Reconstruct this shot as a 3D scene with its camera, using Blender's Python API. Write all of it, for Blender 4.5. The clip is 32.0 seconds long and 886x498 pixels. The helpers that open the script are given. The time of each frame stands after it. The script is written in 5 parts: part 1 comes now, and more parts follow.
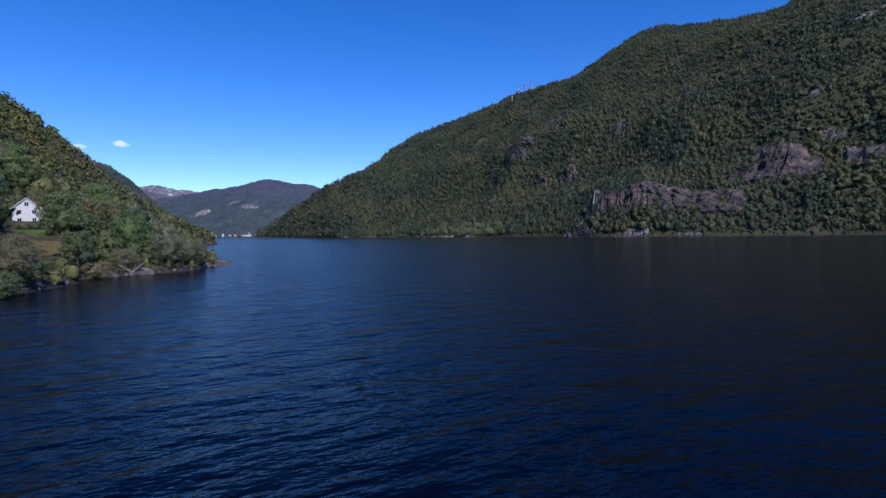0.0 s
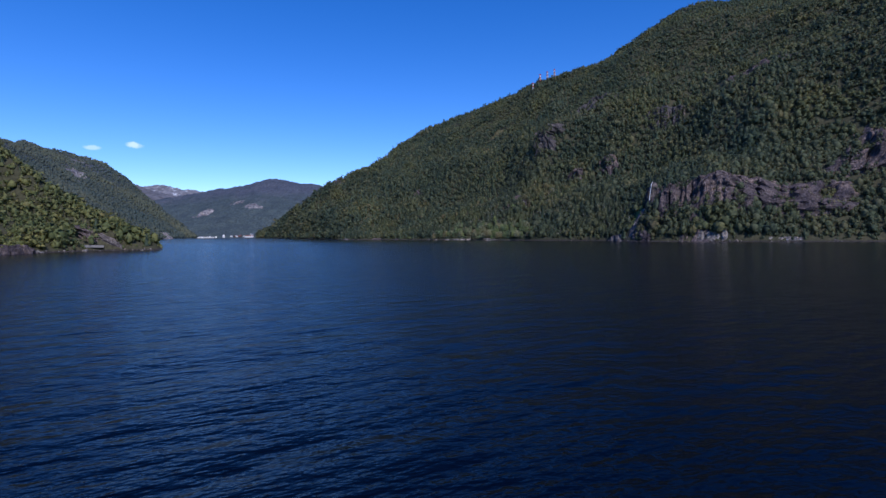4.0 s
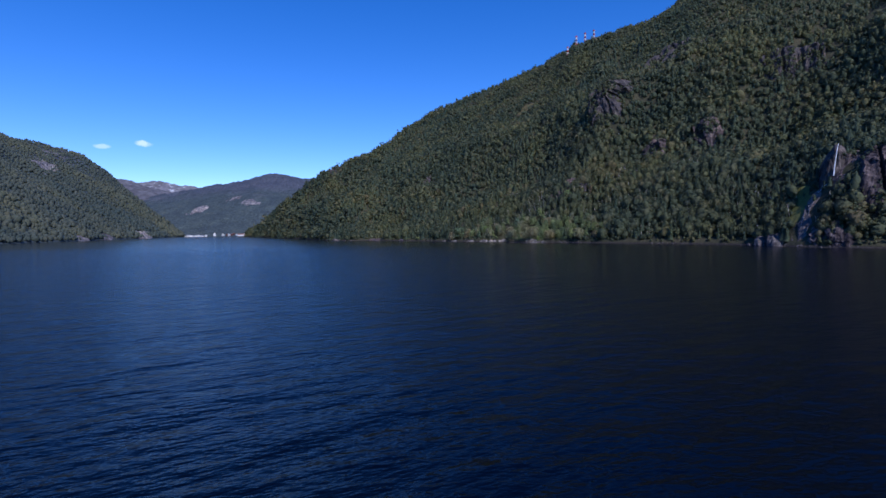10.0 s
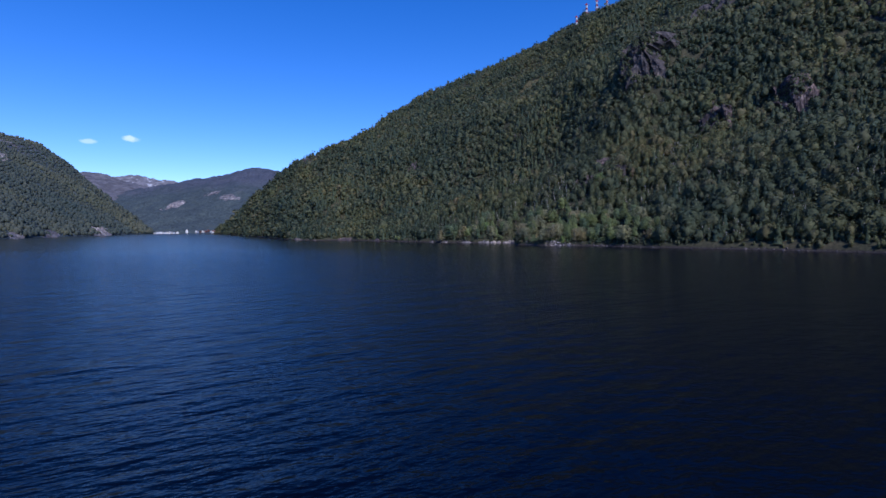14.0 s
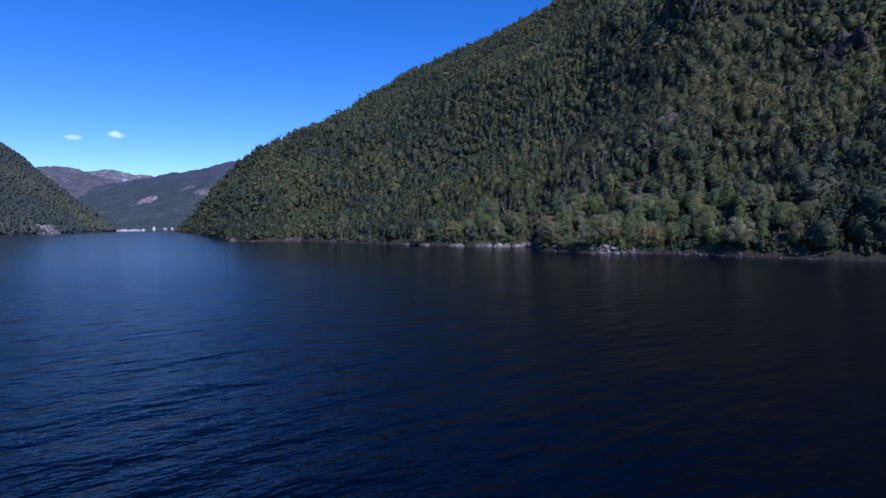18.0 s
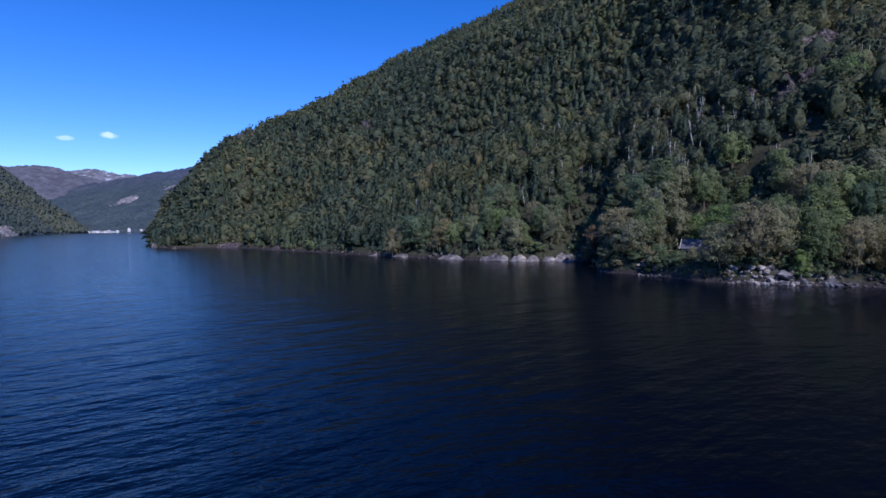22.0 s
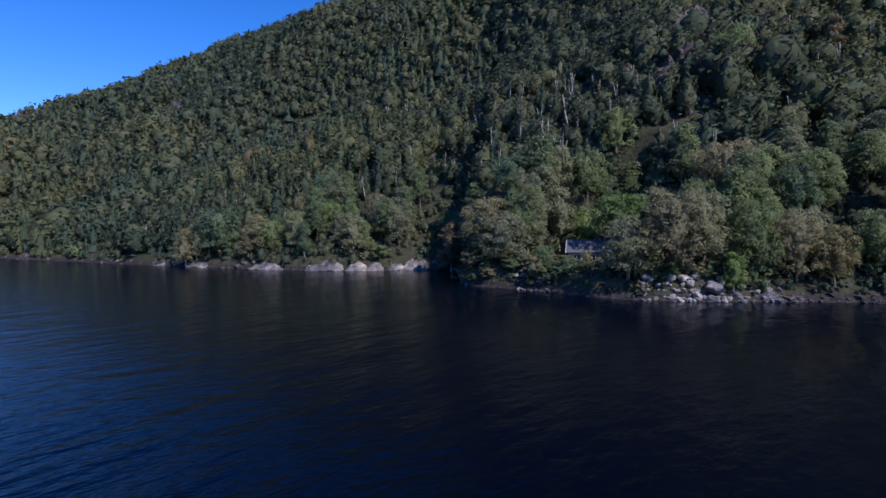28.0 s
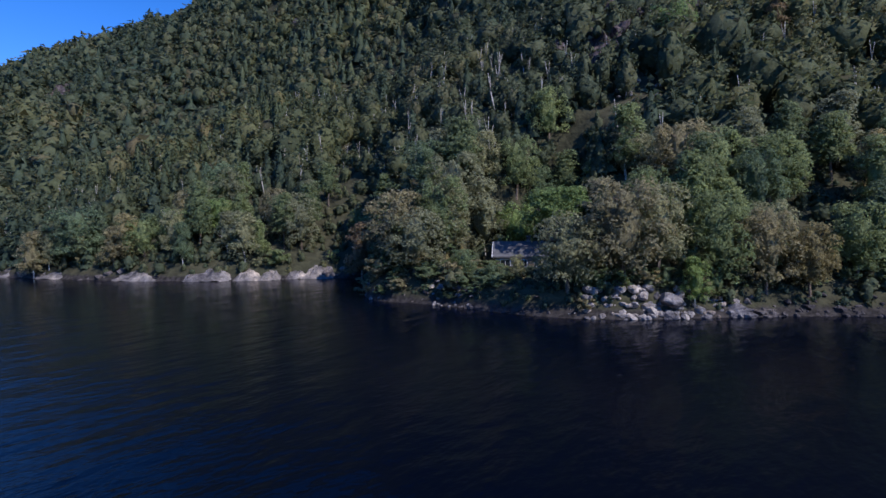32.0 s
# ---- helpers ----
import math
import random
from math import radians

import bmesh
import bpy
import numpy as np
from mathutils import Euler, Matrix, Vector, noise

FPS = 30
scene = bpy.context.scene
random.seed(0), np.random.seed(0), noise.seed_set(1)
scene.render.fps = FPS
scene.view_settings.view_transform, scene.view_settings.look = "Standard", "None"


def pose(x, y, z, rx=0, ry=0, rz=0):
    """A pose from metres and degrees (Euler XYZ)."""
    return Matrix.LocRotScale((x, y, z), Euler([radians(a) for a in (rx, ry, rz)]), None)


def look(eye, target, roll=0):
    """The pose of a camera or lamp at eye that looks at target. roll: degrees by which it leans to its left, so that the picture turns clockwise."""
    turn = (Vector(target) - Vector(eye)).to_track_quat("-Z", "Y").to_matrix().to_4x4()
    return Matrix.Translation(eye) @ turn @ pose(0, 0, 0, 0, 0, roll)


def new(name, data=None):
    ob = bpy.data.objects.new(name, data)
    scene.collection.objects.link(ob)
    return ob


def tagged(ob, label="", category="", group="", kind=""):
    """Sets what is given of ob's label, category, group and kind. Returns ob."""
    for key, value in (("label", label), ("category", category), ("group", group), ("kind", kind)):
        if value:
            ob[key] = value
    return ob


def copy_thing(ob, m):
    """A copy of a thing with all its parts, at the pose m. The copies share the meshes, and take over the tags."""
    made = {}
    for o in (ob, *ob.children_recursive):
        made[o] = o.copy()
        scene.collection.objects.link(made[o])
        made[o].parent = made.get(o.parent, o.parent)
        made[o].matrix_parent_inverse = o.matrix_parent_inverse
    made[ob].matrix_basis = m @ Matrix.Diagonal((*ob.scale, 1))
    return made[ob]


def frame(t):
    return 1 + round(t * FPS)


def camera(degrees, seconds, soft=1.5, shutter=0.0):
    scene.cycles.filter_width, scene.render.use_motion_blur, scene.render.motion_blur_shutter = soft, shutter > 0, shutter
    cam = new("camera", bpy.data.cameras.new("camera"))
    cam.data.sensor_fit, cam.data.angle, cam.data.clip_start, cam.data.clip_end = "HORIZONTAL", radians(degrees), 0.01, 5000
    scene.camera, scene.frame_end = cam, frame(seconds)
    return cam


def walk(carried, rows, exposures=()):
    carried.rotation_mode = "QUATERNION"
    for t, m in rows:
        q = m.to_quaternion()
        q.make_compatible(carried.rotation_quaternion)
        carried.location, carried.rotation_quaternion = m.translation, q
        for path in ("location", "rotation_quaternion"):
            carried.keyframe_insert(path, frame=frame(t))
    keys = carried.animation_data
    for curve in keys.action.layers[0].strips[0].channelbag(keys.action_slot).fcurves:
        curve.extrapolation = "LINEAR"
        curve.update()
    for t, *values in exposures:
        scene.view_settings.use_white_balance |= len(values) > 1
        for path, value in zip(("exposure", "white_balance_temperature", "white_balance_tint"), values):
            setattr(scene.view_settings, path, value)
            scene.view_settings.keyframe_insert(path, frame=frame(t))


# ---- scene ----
# ---- the camera and its walk ----
cam = camera(80.32, 32.0, 1.5)
# seconds, east, north, height above the water, heading clockwise from north, pitch, lean
PATH = [
    (0, 0.00, -0.00, 8.41, 0.01, -1.84, 0.79),
    (1, -0.71, 30.80, 8.43, -0.13, -1.77, 0.63),
    (2, -1.27, 63.54, 8.56, -0.33, -1.63, 0.37),
    (3, -3.25, 96.72, 8.89, -0.74, -1.63, 0.50),
    (6, -19.89, 210.21, 11.04, -1.17, -1.75, 0.52),
    (7, -22.58, 247.44, 11.49, -1.26, -1.58, 0.62),
    (8, -24.74, 283.34, 11.88, -1.72, -1.38, 0.71),
    (9, -26.57, 319.10, 12.17, -1.99, -1.75, 0.87),
    (10, -27.79, 355.06, 12.37, -1.80, -2.02, 0.79),
    (11, -28.61, 390.97, 12.48, -1.55, -2.12, 0.65),
    (12, -29.10, 426.65, 12.52, -1.27, -2.24, 0.63),
    (13, -29.22, 461.80, 12.52, -0.97, -2.22, 0.71),
    (14, -29.07, 496.87, 12.52, -0.76, -2.31, 0.56),
    (17, -25.34, 605.34, 12.84, 0.03, -2.67, 0.80),
    (18, -24.54, 641.18, 12.81, 0.26, -2.85, 0.89),
    (19, -23.57, 675.73, 12.74, 0.62, -2.96, 1.08),
    (20, -22.44, 706.31, 12.60, 0.89, -2.88, 1.00),
    (21, -21.38, 730.82, 12.39, 0.95, -2.78, 0.87),
    (22, -20.73, 749.26, 12.09, 0.83, -2.76, 0.94),
    (23, -19.79, 761.60, 11.72, 2.35, -2.69, 0.99),
    (24, -18.68, 769.46, 11.36, 6.48, -2.63, 0.80),
    (25, -17.46, 774.45, 11.07, 9.35, -2.58, 0.66),
    (28, -12.35, 787.71, 10.51, 17.36, -2.60, 0.75),
    (29, -10.04, 791.71, 10.43, 19.51, -2.68, 0.85),
    (30, -7.64, 795.65, 10.41, 21.44, -2.77, 0.94),
    (31, -5.02, 799.34, 10.42, 23.15, -2.83, 1.03),
    (32, -2.32, 802.82, 10.46, 24.46, -2.80, 1.14),
]


def station(x, y, z, heading, pitch, lean):
    a, p = radians(heading), radians(pitch)
    way = Vector((math.sin(a) * math.cos(p), math.cos(a) * math.cos(p), math.sin(p)))
    eye = Vector((x, y, z))
    return look(eye, eye + way * 100, -lean)


walk(cam, [(row[0], station(*row[1:])) for row in PATH], [(0, 0.48, 6000, 18), (6, 0.48, 5900, 19), (13, 0.48, 5750, 22), (20, 0.5, 5650, 23), (32, 0.8, 6150, 18)])

# ---- daylight ----
SUN_AZ, SUN_EL = 156.0, 44.0      # clockwise from north, above the horizon
world = bpy.data.worlds.new("sky")
scene.world = world
world.use_nodes = True
wn, wl = world.node_tree.nodes, world.node_tree.links
sky = wn.new("ShaderNodeTexSky")
sky.sky_type = "NISHITA"
sky.sun_disc = False
sky.sun_elevation, sky.sun_rotation = radians(SUN_EL), radians(SUN_AZ)
sky.altitude = 800.0
sky.air_density, sky.dust_density, sky.ozone_density = 0.9, 0.0, 4.0
hue = wn.new("ShaderNodeHueSaturation")
hue.inputs["Saturation"].default_value = 1.32
hue.inputs["Hue"].default_value = 0.512
wl.new(sky.outputs["Color"], hue.inputs["Color"])


def cloud(under, way, wide, tall, seed, dense):
    """A small white cloud in the sky in the direction way; wide and tall are half sizes in radians."""
    d = Vector(way).normalized()
    side = d.cross(Vector((0, 0, 1))).normalized()
    up = side.cross(d)
    co = wn.new("ShaderNodeTexCoord")
    nz = wn.new("ShaderNodeTexNoise")
    nz.noise_dimensions = "4D"
    nz.inputs["Scale"].default_value, nz.inputs["W"].default_value, nz.inputs["Detail"].default_value = 95.0, seed, 6.0
    wl.new(co.outputs["Generated"], nz.inputs["Vector"])
    sq = []
    for axis, size in ((side, wide), (up, tall)):
        dot = wn.new("ShaderNodeVectorMath")
        dot.operation = "DOT_PRODUCT"
        wl.new(co.outputs["Generated"], dot.inputs[0])
        dot.inputs[1].default_value = axis / size
        p = wn.new("ShaderNodeMath")
        p.operation = "POWER"
        wl.new(dot.outputs["Value"], p.inputs[0])
        p.inputs[1].default_value = 2.0
        sq.append(p)
    facing = wn.new("ShaderNodeVectorMath")
    facing.operation = "DOT_PRODUCT"
    wl.new(co.outputs["Generated"], facing.inputs[0])
    facing.inputs[1].default_value = d
    ahead = wn.new("ShaderNodeMath")
    ahead.operation = "GREATER_THAN"
    wl.new(facing.outputs["Value"], ahead.inputs[0])
    add = wn.new("ShaderNodeMath")
    wl.new(sq[0].outputs[0], add.inputs[0])
    wl.new(sq[1].outputs[0], add.inputs[1])
    wob = wn.new("ShaderNodeMath")
    wob.operation = "MULTIPLY_ADD"
    wl.new(nz.outputs["Fac"], wob.inputs[0])
    wob.inputs[1].default_value = -2.4
    wl.new(add.outputs[0], wob.inputs[2])
    rg = wn.new("ShaderNodeMapRange")
    rg.inputs["From Min"].default_value, rg.inputs["From Max"].default_value = -0.2, -1.1
    rg.inputs["To Max"].default_value = dense
    wl.new(wob.outputs[0], rg.inputs["Value"])
    f = wn.new("ShaderNodeMath")
    f.operation = "MULTIPLY"
    wl.new(rg.outputs[0], f.inputs[0])
    wl.new(ahead.outputs[0], f.inputs[1])
    m = wn.new("ShaderNodeMix")
    m.data_type = "RGBA"
    wl.new(f.outputs[0], m.inputs[0])
    wl.new(under, m.inputs[6])
    m.inputs[7].default_value = (7.5, 8.0, 9.0, 1)
    return m.outputs[2]


layer = cloud(hue.outputs["Color"], (-0.514, 0.845, 0.148), 0.015, 0.0055, 3.0, 0.45)
layer = cloud(layer, (-0.562, 0.815, 0.140), 0.014, 0.004, 8.0, 0.3)
layer = cloud(layer, (-0.685, 0.716, 0.134), 0.022, 0.006, 12.0, 0.3)
wn["Background"].inputs["Strength"].default_value = 0.117
wl.new(layer, wn["Background"].inputs["Color"])
sun_data = bpy.data.lights.new("sun", "SUN")
sun_data.energy, sun_data.angle, sun_data.color = 2.6, radians(0.5), (1.0, 0.95, 0.87)
sun = new("sun", sun_data)
_a, _e = radians(SUN_AZ), radians(SUN_EL)
sun.matrix_world = look((0, 0, 900), (-math.sin(_a) * math.cos(_e), -math.cos(_a) * math.cos(_e), 900 - math.sin(_e)))


# ---- materials ----
def material(name, rough=0.8, metal=0.0, spec=0.5):
    m = bpy.data.materials.new(name)
    m.use_nodes = True
    b = m.node_tree.nodes["Principled BSDF"]
    b.inputs["Roughness"].default_value = rough
    b.inputs["Metallic"].default_value = metal
    b.inputs["Specular IOR Level"].default_value = spec
    return m, m.node_tree.nodes, m.node_tree.links, b


def ramp(nodes, stops):
    r = nodes.new("ShaderNodeValToRGB")
    e = r.color_ramp.elements
    while len(e) < len(stops):
        e.new(0.5)
    for el, (p, c) in zip(e, stops):
        el.position, el.color = p, (*c, 1)
    return r


def noise_tex(nodes, links, scale, detail=4, coords=None, stretch=None, rough=0.55):
    n = nodes.new("ShaderNodeTexNoise")
    n.inputs["Scale"].default_value, n.inputs["Detail"].default_value = scale, detail
    n.inputs["Roughness"].default_value = rough
    src = coords
    if coords is None:
        src = nodes.new("ShaderNodeNewGeometry").outputs["Position"]
    if stretch:
        mp = nodes.new("ShaderNodeMapping")
        mp.inputs["Scale"].default_value = stretch[:3]
        links.new(src, mp.inputs["Vector"])
        src = mp.outputs["Vector"]
    links.new(src, n.inputs["Vector"])
    return n


def mix_col(nodes, links, fac, a, b, mode="MIX"):
    m = nodes.new("ShaderNodeMix")
    m.data_type, m.blend_type = "RGBA", mode
    for sock, v in ((m.inputs[0], fac), (m.inputs[6], a), (m.inputs[7], b)):
        if isinstance(v, (int, float)):
            sock.default_value = v
        elif isinstance(v, tuple):
            sock.default_value = (*v, 1)
        else:
            links.new(v, sock)
    return m.outputs[2]


def bump(nodes, links, height, strength, distance, bsdf, normal=None):
    b = nodes.new("ShaderNodeBump")
    b.inputs["Strength"].default_value, b.inputs["Distance"].default_value = strength, distance
    links.new(height, b.inputs["Height"])
    if normal is not None:
        links.new(normal, b.inputs["Normal"])
    if bsdf is not None:
        links.new(b.outputs["Normal"], bsdf.inputs["Normal"])
    return b.outputs["Normal"]


def ripple(n, l, along, across, turn, detail):
    """Noise drawn out along crests that run turn degrees clockwise from north; along and across in metres."""
    mp = n.new("ShaderNodeMapping")
    mp.vector_type = "TEXTURE"
    mp.inputs["Rotation"].default_value = (0, 0, radians(-turn))
    mp.inputs["Scale"].default_value = (across, along, 1)
    l.new(n.new("ShaderNodeNewGeometry").outputs["Position"], mp.inputs["Vector"])
    return noise_tex(n, l, 1.0, detail, mp.outputs["Vector"])


def water_material():
    m, n, l, b = material("fjord_water", 0.14)
    b.inputs["IOR"].default_value = 1.19
    b.inputs["Base Color"].default_value = (0.0006, 0.002, 0.007, 1)
    swell = ripple(n, l, 16.0, 4.5, 50, 2)
    chop = ripple(n, l, 6.0, 1.8, 60, 3)
    cross = ripple(n, l, 3.0, 1.3, 85, 3)
    fine = ripple(n, l, 0.9, 0.45, 55, 3)
    sep = n.new("ShaderNodeSeparateXYZ")
    l.new(n.new("ShaderNodeNewGeometry").outputs["Position"], sep.inputs[0])
    lee = n.new("ShaderNodeMapRange")     # calmer water in the lee of the eastern shore
    lee.inputs["From Min"].default_value, lee.inputs["From Max"].default_value = 690.0, 850.0
    lee.inputs["To Min"].default_value, lee.inputs["To Max"].default_value = 1.0, 0.35
    l.new(sep.outputs["Y"], lee.inputs["Value"])
    normal = None
    for wave, strength, distance in ((swell, 0.8, 0.8), (chop, 0.8, 0.38), (cross, 0.7, 0.28), (fine, 0.7, 0.12)):
        k = n.new("ShaderNodeMath")
        k.operation = "MULTIPLY"
        l.new(lee.outputs[0], k.inputs[0])
        k.inputs[1].default_value = strength
        bm = n.new("ShaderNodeBump")
        bm.inputs["Distance"].default_value = distance
        l.new(k.outputs[0], bm.inputs["Strength"])
        l.new(wave.outputs["Fac"], bm.inputs["Height"])
        if normal is not None:
            l.new(normal, bm.inputs["Normal"])
        normal = bm.outputs["Normal"]
    l.new(normal, b.inputs["Normal"])
    return m


def leafy(n, l, b, colour, share=0.3):
    """Lets part of the light through thin leaves."""
    tr = n.new("ShaderNodeBsdfTranslucent")
    l.new(colour, tr.inputs["Color"])
    mx = n.new("ShaderNodeMixShader")
    mx.inputs[0].default_value = share
    l.new(b.outputs[0], mx.inputs[1])
    l.new(tr.outputs[0], mx.inputs[2])
    l.new(mx.outputs[0], n["Material Output"].inputs["Surface"])


def ground_material(name, stops, grain=0.6):
    m, n, l, b = material(name, 0.95, spec=0.2)
    big = noise_tex(n, l, 0.03, 5)
    small = noise_tex(n, l, grain, 6)
    r = ramp(n, stops)
    l.new(big.outputs["Fac"], r.inputs["Fac"])
    dark = ramp(n, [(0.3, (0.55, 0.55, 0.55)), (0.7, (1.15, 1.15, 1.15))])
    l.new(small.outputs["Fac"], dark.inputs["Fac"])
    l.new(mix_col(n, l, 1.0, r.outputs["Color"], dark.outputs["Color"], "MULTIPLY"), b.inputs["Base Color"])
    bump(n, l, small.outputs["Fac"], 0.8, 0.6, b)
    return m


def foliage_material(name, stops, grain=1.2, patch=0.02):
    """Leaves: hue by tree or tuft, drifting over the slope, with fine mottling."""
    m, n, l, b = material(name, 0.75, spec=0.25)
    isl = n.new("ShaderNodeNewGeometry")
    big = noise_tex(n, l, patch, 3)
    add = n.new("ShaderNodeMath")
    add.operation = "MULTIPLY_ADD"
    l.new(isl.outputs["Random Per Island"], add.inputs[0])
    add.inputs[1].default_value = 0.55
    scl = n.new("ShaderNodeMath")
    scl.operation = "MULTIPLY_ADD"
    l.new(big.outputs["Fac"], scl.inputs[0])
    scl.inputs[1].default_value, scl.inputs[2].default_value = 0.9, -0.25
    l.new(scl.outputs[0], add.inputs[2])
    r = ramp(n, stops)
    l.new(add.outputs[0], r.inputs["Fac"])
    small = noise_tex(n, l, grain, 5, rough=0.7)
    mott = ramp(n, [(0.32, (0.7, 0.7, 0.7)), (0.7, (1.25, 1.25, 1.2))])
    l.new(small.outputs["Fac"], mott.inputs["Fac"])
    col = mix_col(n, l, 1.0, r.outputs["Color"], mott.outputs["Color"], "MULTIPLY")
    stand = noise_tex(n, l, patch * 0.6, 4, rough=0.6)
    drift = ramp(n, [(0.36, (0.7, 0.82, 0.9)), (0.5, (1.0, 1.0, 1.0)), (0.62, (1.28, 1.18, 0.98))])
    l.new(stand.outputs["Fac"], drift.inputs["Fac"])
    col = mix_col(n, l, 1.0, col, drift.outputs["Color"], "MULTIPLY")
    l.new(col, b.inputs["Base Color"])
    leafy(n, l, b, col, 0.4)
    bump(n, l, small.outputs["Fac"], 0.7, 0.5, b)
    return m


def rock_material(name, stops, scale=0.25, streak=4.0):
    m, n, l, b = material(name, 0.85, spec=0.3)
    big = noise_tex(n, l, scale, 6, stretch=(streak, streak, 1))
    fine = noise_tex(n, l, scale * 9, 6)
    r = ramp(n, stops)
    l.new(big.outputs["Fac"], r.inputs["Fac"])
    mott = ramp(n, [(0.3, (0.6, 0.6, 0.6)), (0.7, (1.2, 1.2, 1.2))])
    l.new(fine.outputs["Fac"], mott.inputs["Fac"])
    tone = noise_tex(n, l, scale * 0.3, 4, stretch=(1, 1, 0.7), rough=0.65)
    tint = ramp(n, [(0.36, (0.45, 0.45, 0.5)), (0.5, (1.0, 1.0, 1.0)), (0.57, (1.35, 1.3, 1.2)), (0.63, (2.1, 1.95, 1.7))])
    l.new(tone.outputs["Fac"], tint.inputs["Fac"])
    col = mix_col(n, l, 1.0, r.outputs["Color"], tint.outputs["Color"], "MULTIPLY")
    l.new(mix_col(n, l, 1.0, col, mott.outputs["Color"], "MULTIPLY"), b.inputs["Base Color"])
    n1 = bump(n, l, big.outputs["Fac"], 0.8, 0.8, None)
    bump(n, l, fine.outputs["Fac"], 0.7, 0.2, b, n1)
    return m


def paint(name, colour, rough=0.6, metal=0.0, wear=0.15):
    m, n, l, b = material(name, rough, metal)
    t = noise_tex(n, l, 2.5, 5)
    r = ramp(n, [(0.3, tuple(c * (1 - wear) for c in colour)), (0.7, colour)])
    l.new(t.outputs["Fac"], r.inputs["Fac"])
    l.new(r.outputs["Color"], b.inputs["Base Color"])
    return m


GREENS = [(0.0, (0.070, 0.092, 0.058)), (0.3, (0.096, 0.121, 0.071)), (0.5, (0.122, 0.146, 0.082)), (0.7, (0.158, 0.165, 0.092)), (0.87, (0.173, 0.154, 0.090)), (1.0, (0.170, 0.131, 0.090))]
SPRUCE = [(0.0, (0.057, 0.085, 0.062)), (0.5, (0.086, 0.121, 0.078)), (1.0, (0.125, 0.152, 0.092))]


def tree_leaf(name, low, high):
    """Leaves of one tree: tuft by tuft between two colours, each tree a little different."""
    m, n, l, b = material(name, 0.7, spec=0.3)
    isl = n.new("ShaderNodeNewGeometry")
    inf = n.new("ShaderNodeObjectInfo")
    mid = tuple((p + q) / 2 for p, q in zip(low, high))
    r = ramp(n, [(0.0, low), (0.6, mid), (1.0, high)])
    l.new(isl.outputs["Random Per Island"], r.inputs["Fac"])
    v = ramp(n, [(0.0, (1.5, 1.5, 1.45)), (0.5, (1.85, 1.8, 1.7)), (1.0, (2.2, 2.05, 1.75))])
    l.new(inf.outputs["Random"], v.inputs["Fac"])
    col = mix_col(n, l, 1.0, r.outputs["Color"], v.outputs["Color"], "MULTIPLY")
    fine = noise_tex(n, l, 4.5, 5, rough=0.75)
    mott = ramp(n, [(0.35, (0.5, 0.5, 0.5)), (0.62, (1.4, 1.4, 1.35))])
    l.new(fine.outputs["Fac"], mott.inputs["Fac"])
    col = mix_col(n, l, 1.0, col, mott.outputs["Color"], "MULTIPLY")
    l.new(col, b.inputs["Base Color"])
    leafy(n, l, b, col, 0.45)
    bump(n, l, fine.outputs["Fac"], 1.0, 0.35, b)
    return m


def bark(name, pale, dark, scale):
    m, n, l, b = material(name, 0.9, spec=0.2)
    t = noise_tex(n, l, scale, 5, stretch=(1, 1, 2.5))
    r = ramp(n, [(0.4, dark), (0.55, pale)])
    l.new(t.outputs["Fac"], r.inputs["Fac"])
    l.new(r.outputs["Color"], b.inputs["Base Color"])
    bump(n, l, t.outputs["Fac"], 0.6, 0.05, b)
    return m


def planks_material(name, colour, pitch=7.0):
    """Painted or weathered boarding with upright boards."""
    m, n, l, b = material(name, 0.75, spec=0.25)
    w = n.new("ShaderNodeTexWave")
    w.inputs["Scale"].default_value = pitch
    co = n.new("ShaderNodeTexCoord")
    l.new(co.outputs["Object"], w.inputs["Vector"])
    t = noise_tex(n, l, 1.6, 5, stretch=(3, 3, 0.6))
    r = ramp(n, [(0.3, tuple(c * 0.65 for c in colour)), (0.7, colour)])
    l.new(t.outputs["Fac"], r.inputs["Fac"])
    l.new(r.outputs["Color"], b.inputs["Base Color"])
    bump(n, l, w.outputs["Fac"], 0.5, 0.03, b)
    return m


M_WATER = water_material()
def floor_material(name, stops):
    """Forest floor with dark bare rock along the waterline."""
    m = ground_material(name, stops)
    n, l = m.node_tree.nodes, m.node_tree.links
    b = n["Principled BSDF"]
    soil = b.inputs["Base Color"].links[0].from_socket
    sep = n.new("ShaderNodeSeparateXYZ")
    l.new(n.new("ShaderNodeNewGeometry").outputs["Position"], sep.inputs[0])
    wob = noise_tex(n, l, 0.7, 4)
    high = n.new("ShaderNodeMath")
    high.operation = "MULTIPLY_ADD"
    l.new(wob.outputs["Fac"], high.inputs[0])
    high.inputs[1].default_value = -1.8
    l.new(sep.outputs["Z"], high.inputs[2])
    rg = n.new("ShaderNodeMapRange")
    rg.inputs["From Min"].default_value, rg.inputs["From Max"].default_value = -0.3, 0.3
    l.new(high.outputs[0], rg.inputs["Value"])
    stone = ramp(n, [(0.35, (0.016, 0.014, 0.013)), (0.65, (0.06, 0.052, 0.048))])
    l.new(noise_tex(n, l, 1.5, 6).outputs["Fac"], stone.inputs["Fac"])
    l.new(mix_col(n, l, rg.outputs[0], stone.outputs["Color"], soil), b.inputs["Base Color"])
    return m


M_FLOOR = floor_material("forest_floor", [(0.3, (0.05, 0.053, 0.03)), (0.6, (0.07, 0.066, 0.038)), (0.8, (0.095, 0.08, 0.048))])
def hazed_fell_material():
    """Dark woods below the tree line, bare heath and rock above it; both tinted with bluish haze."""
    m, n, l, b = material("hazed_wooded_fell", 0.95, spec=0.2)
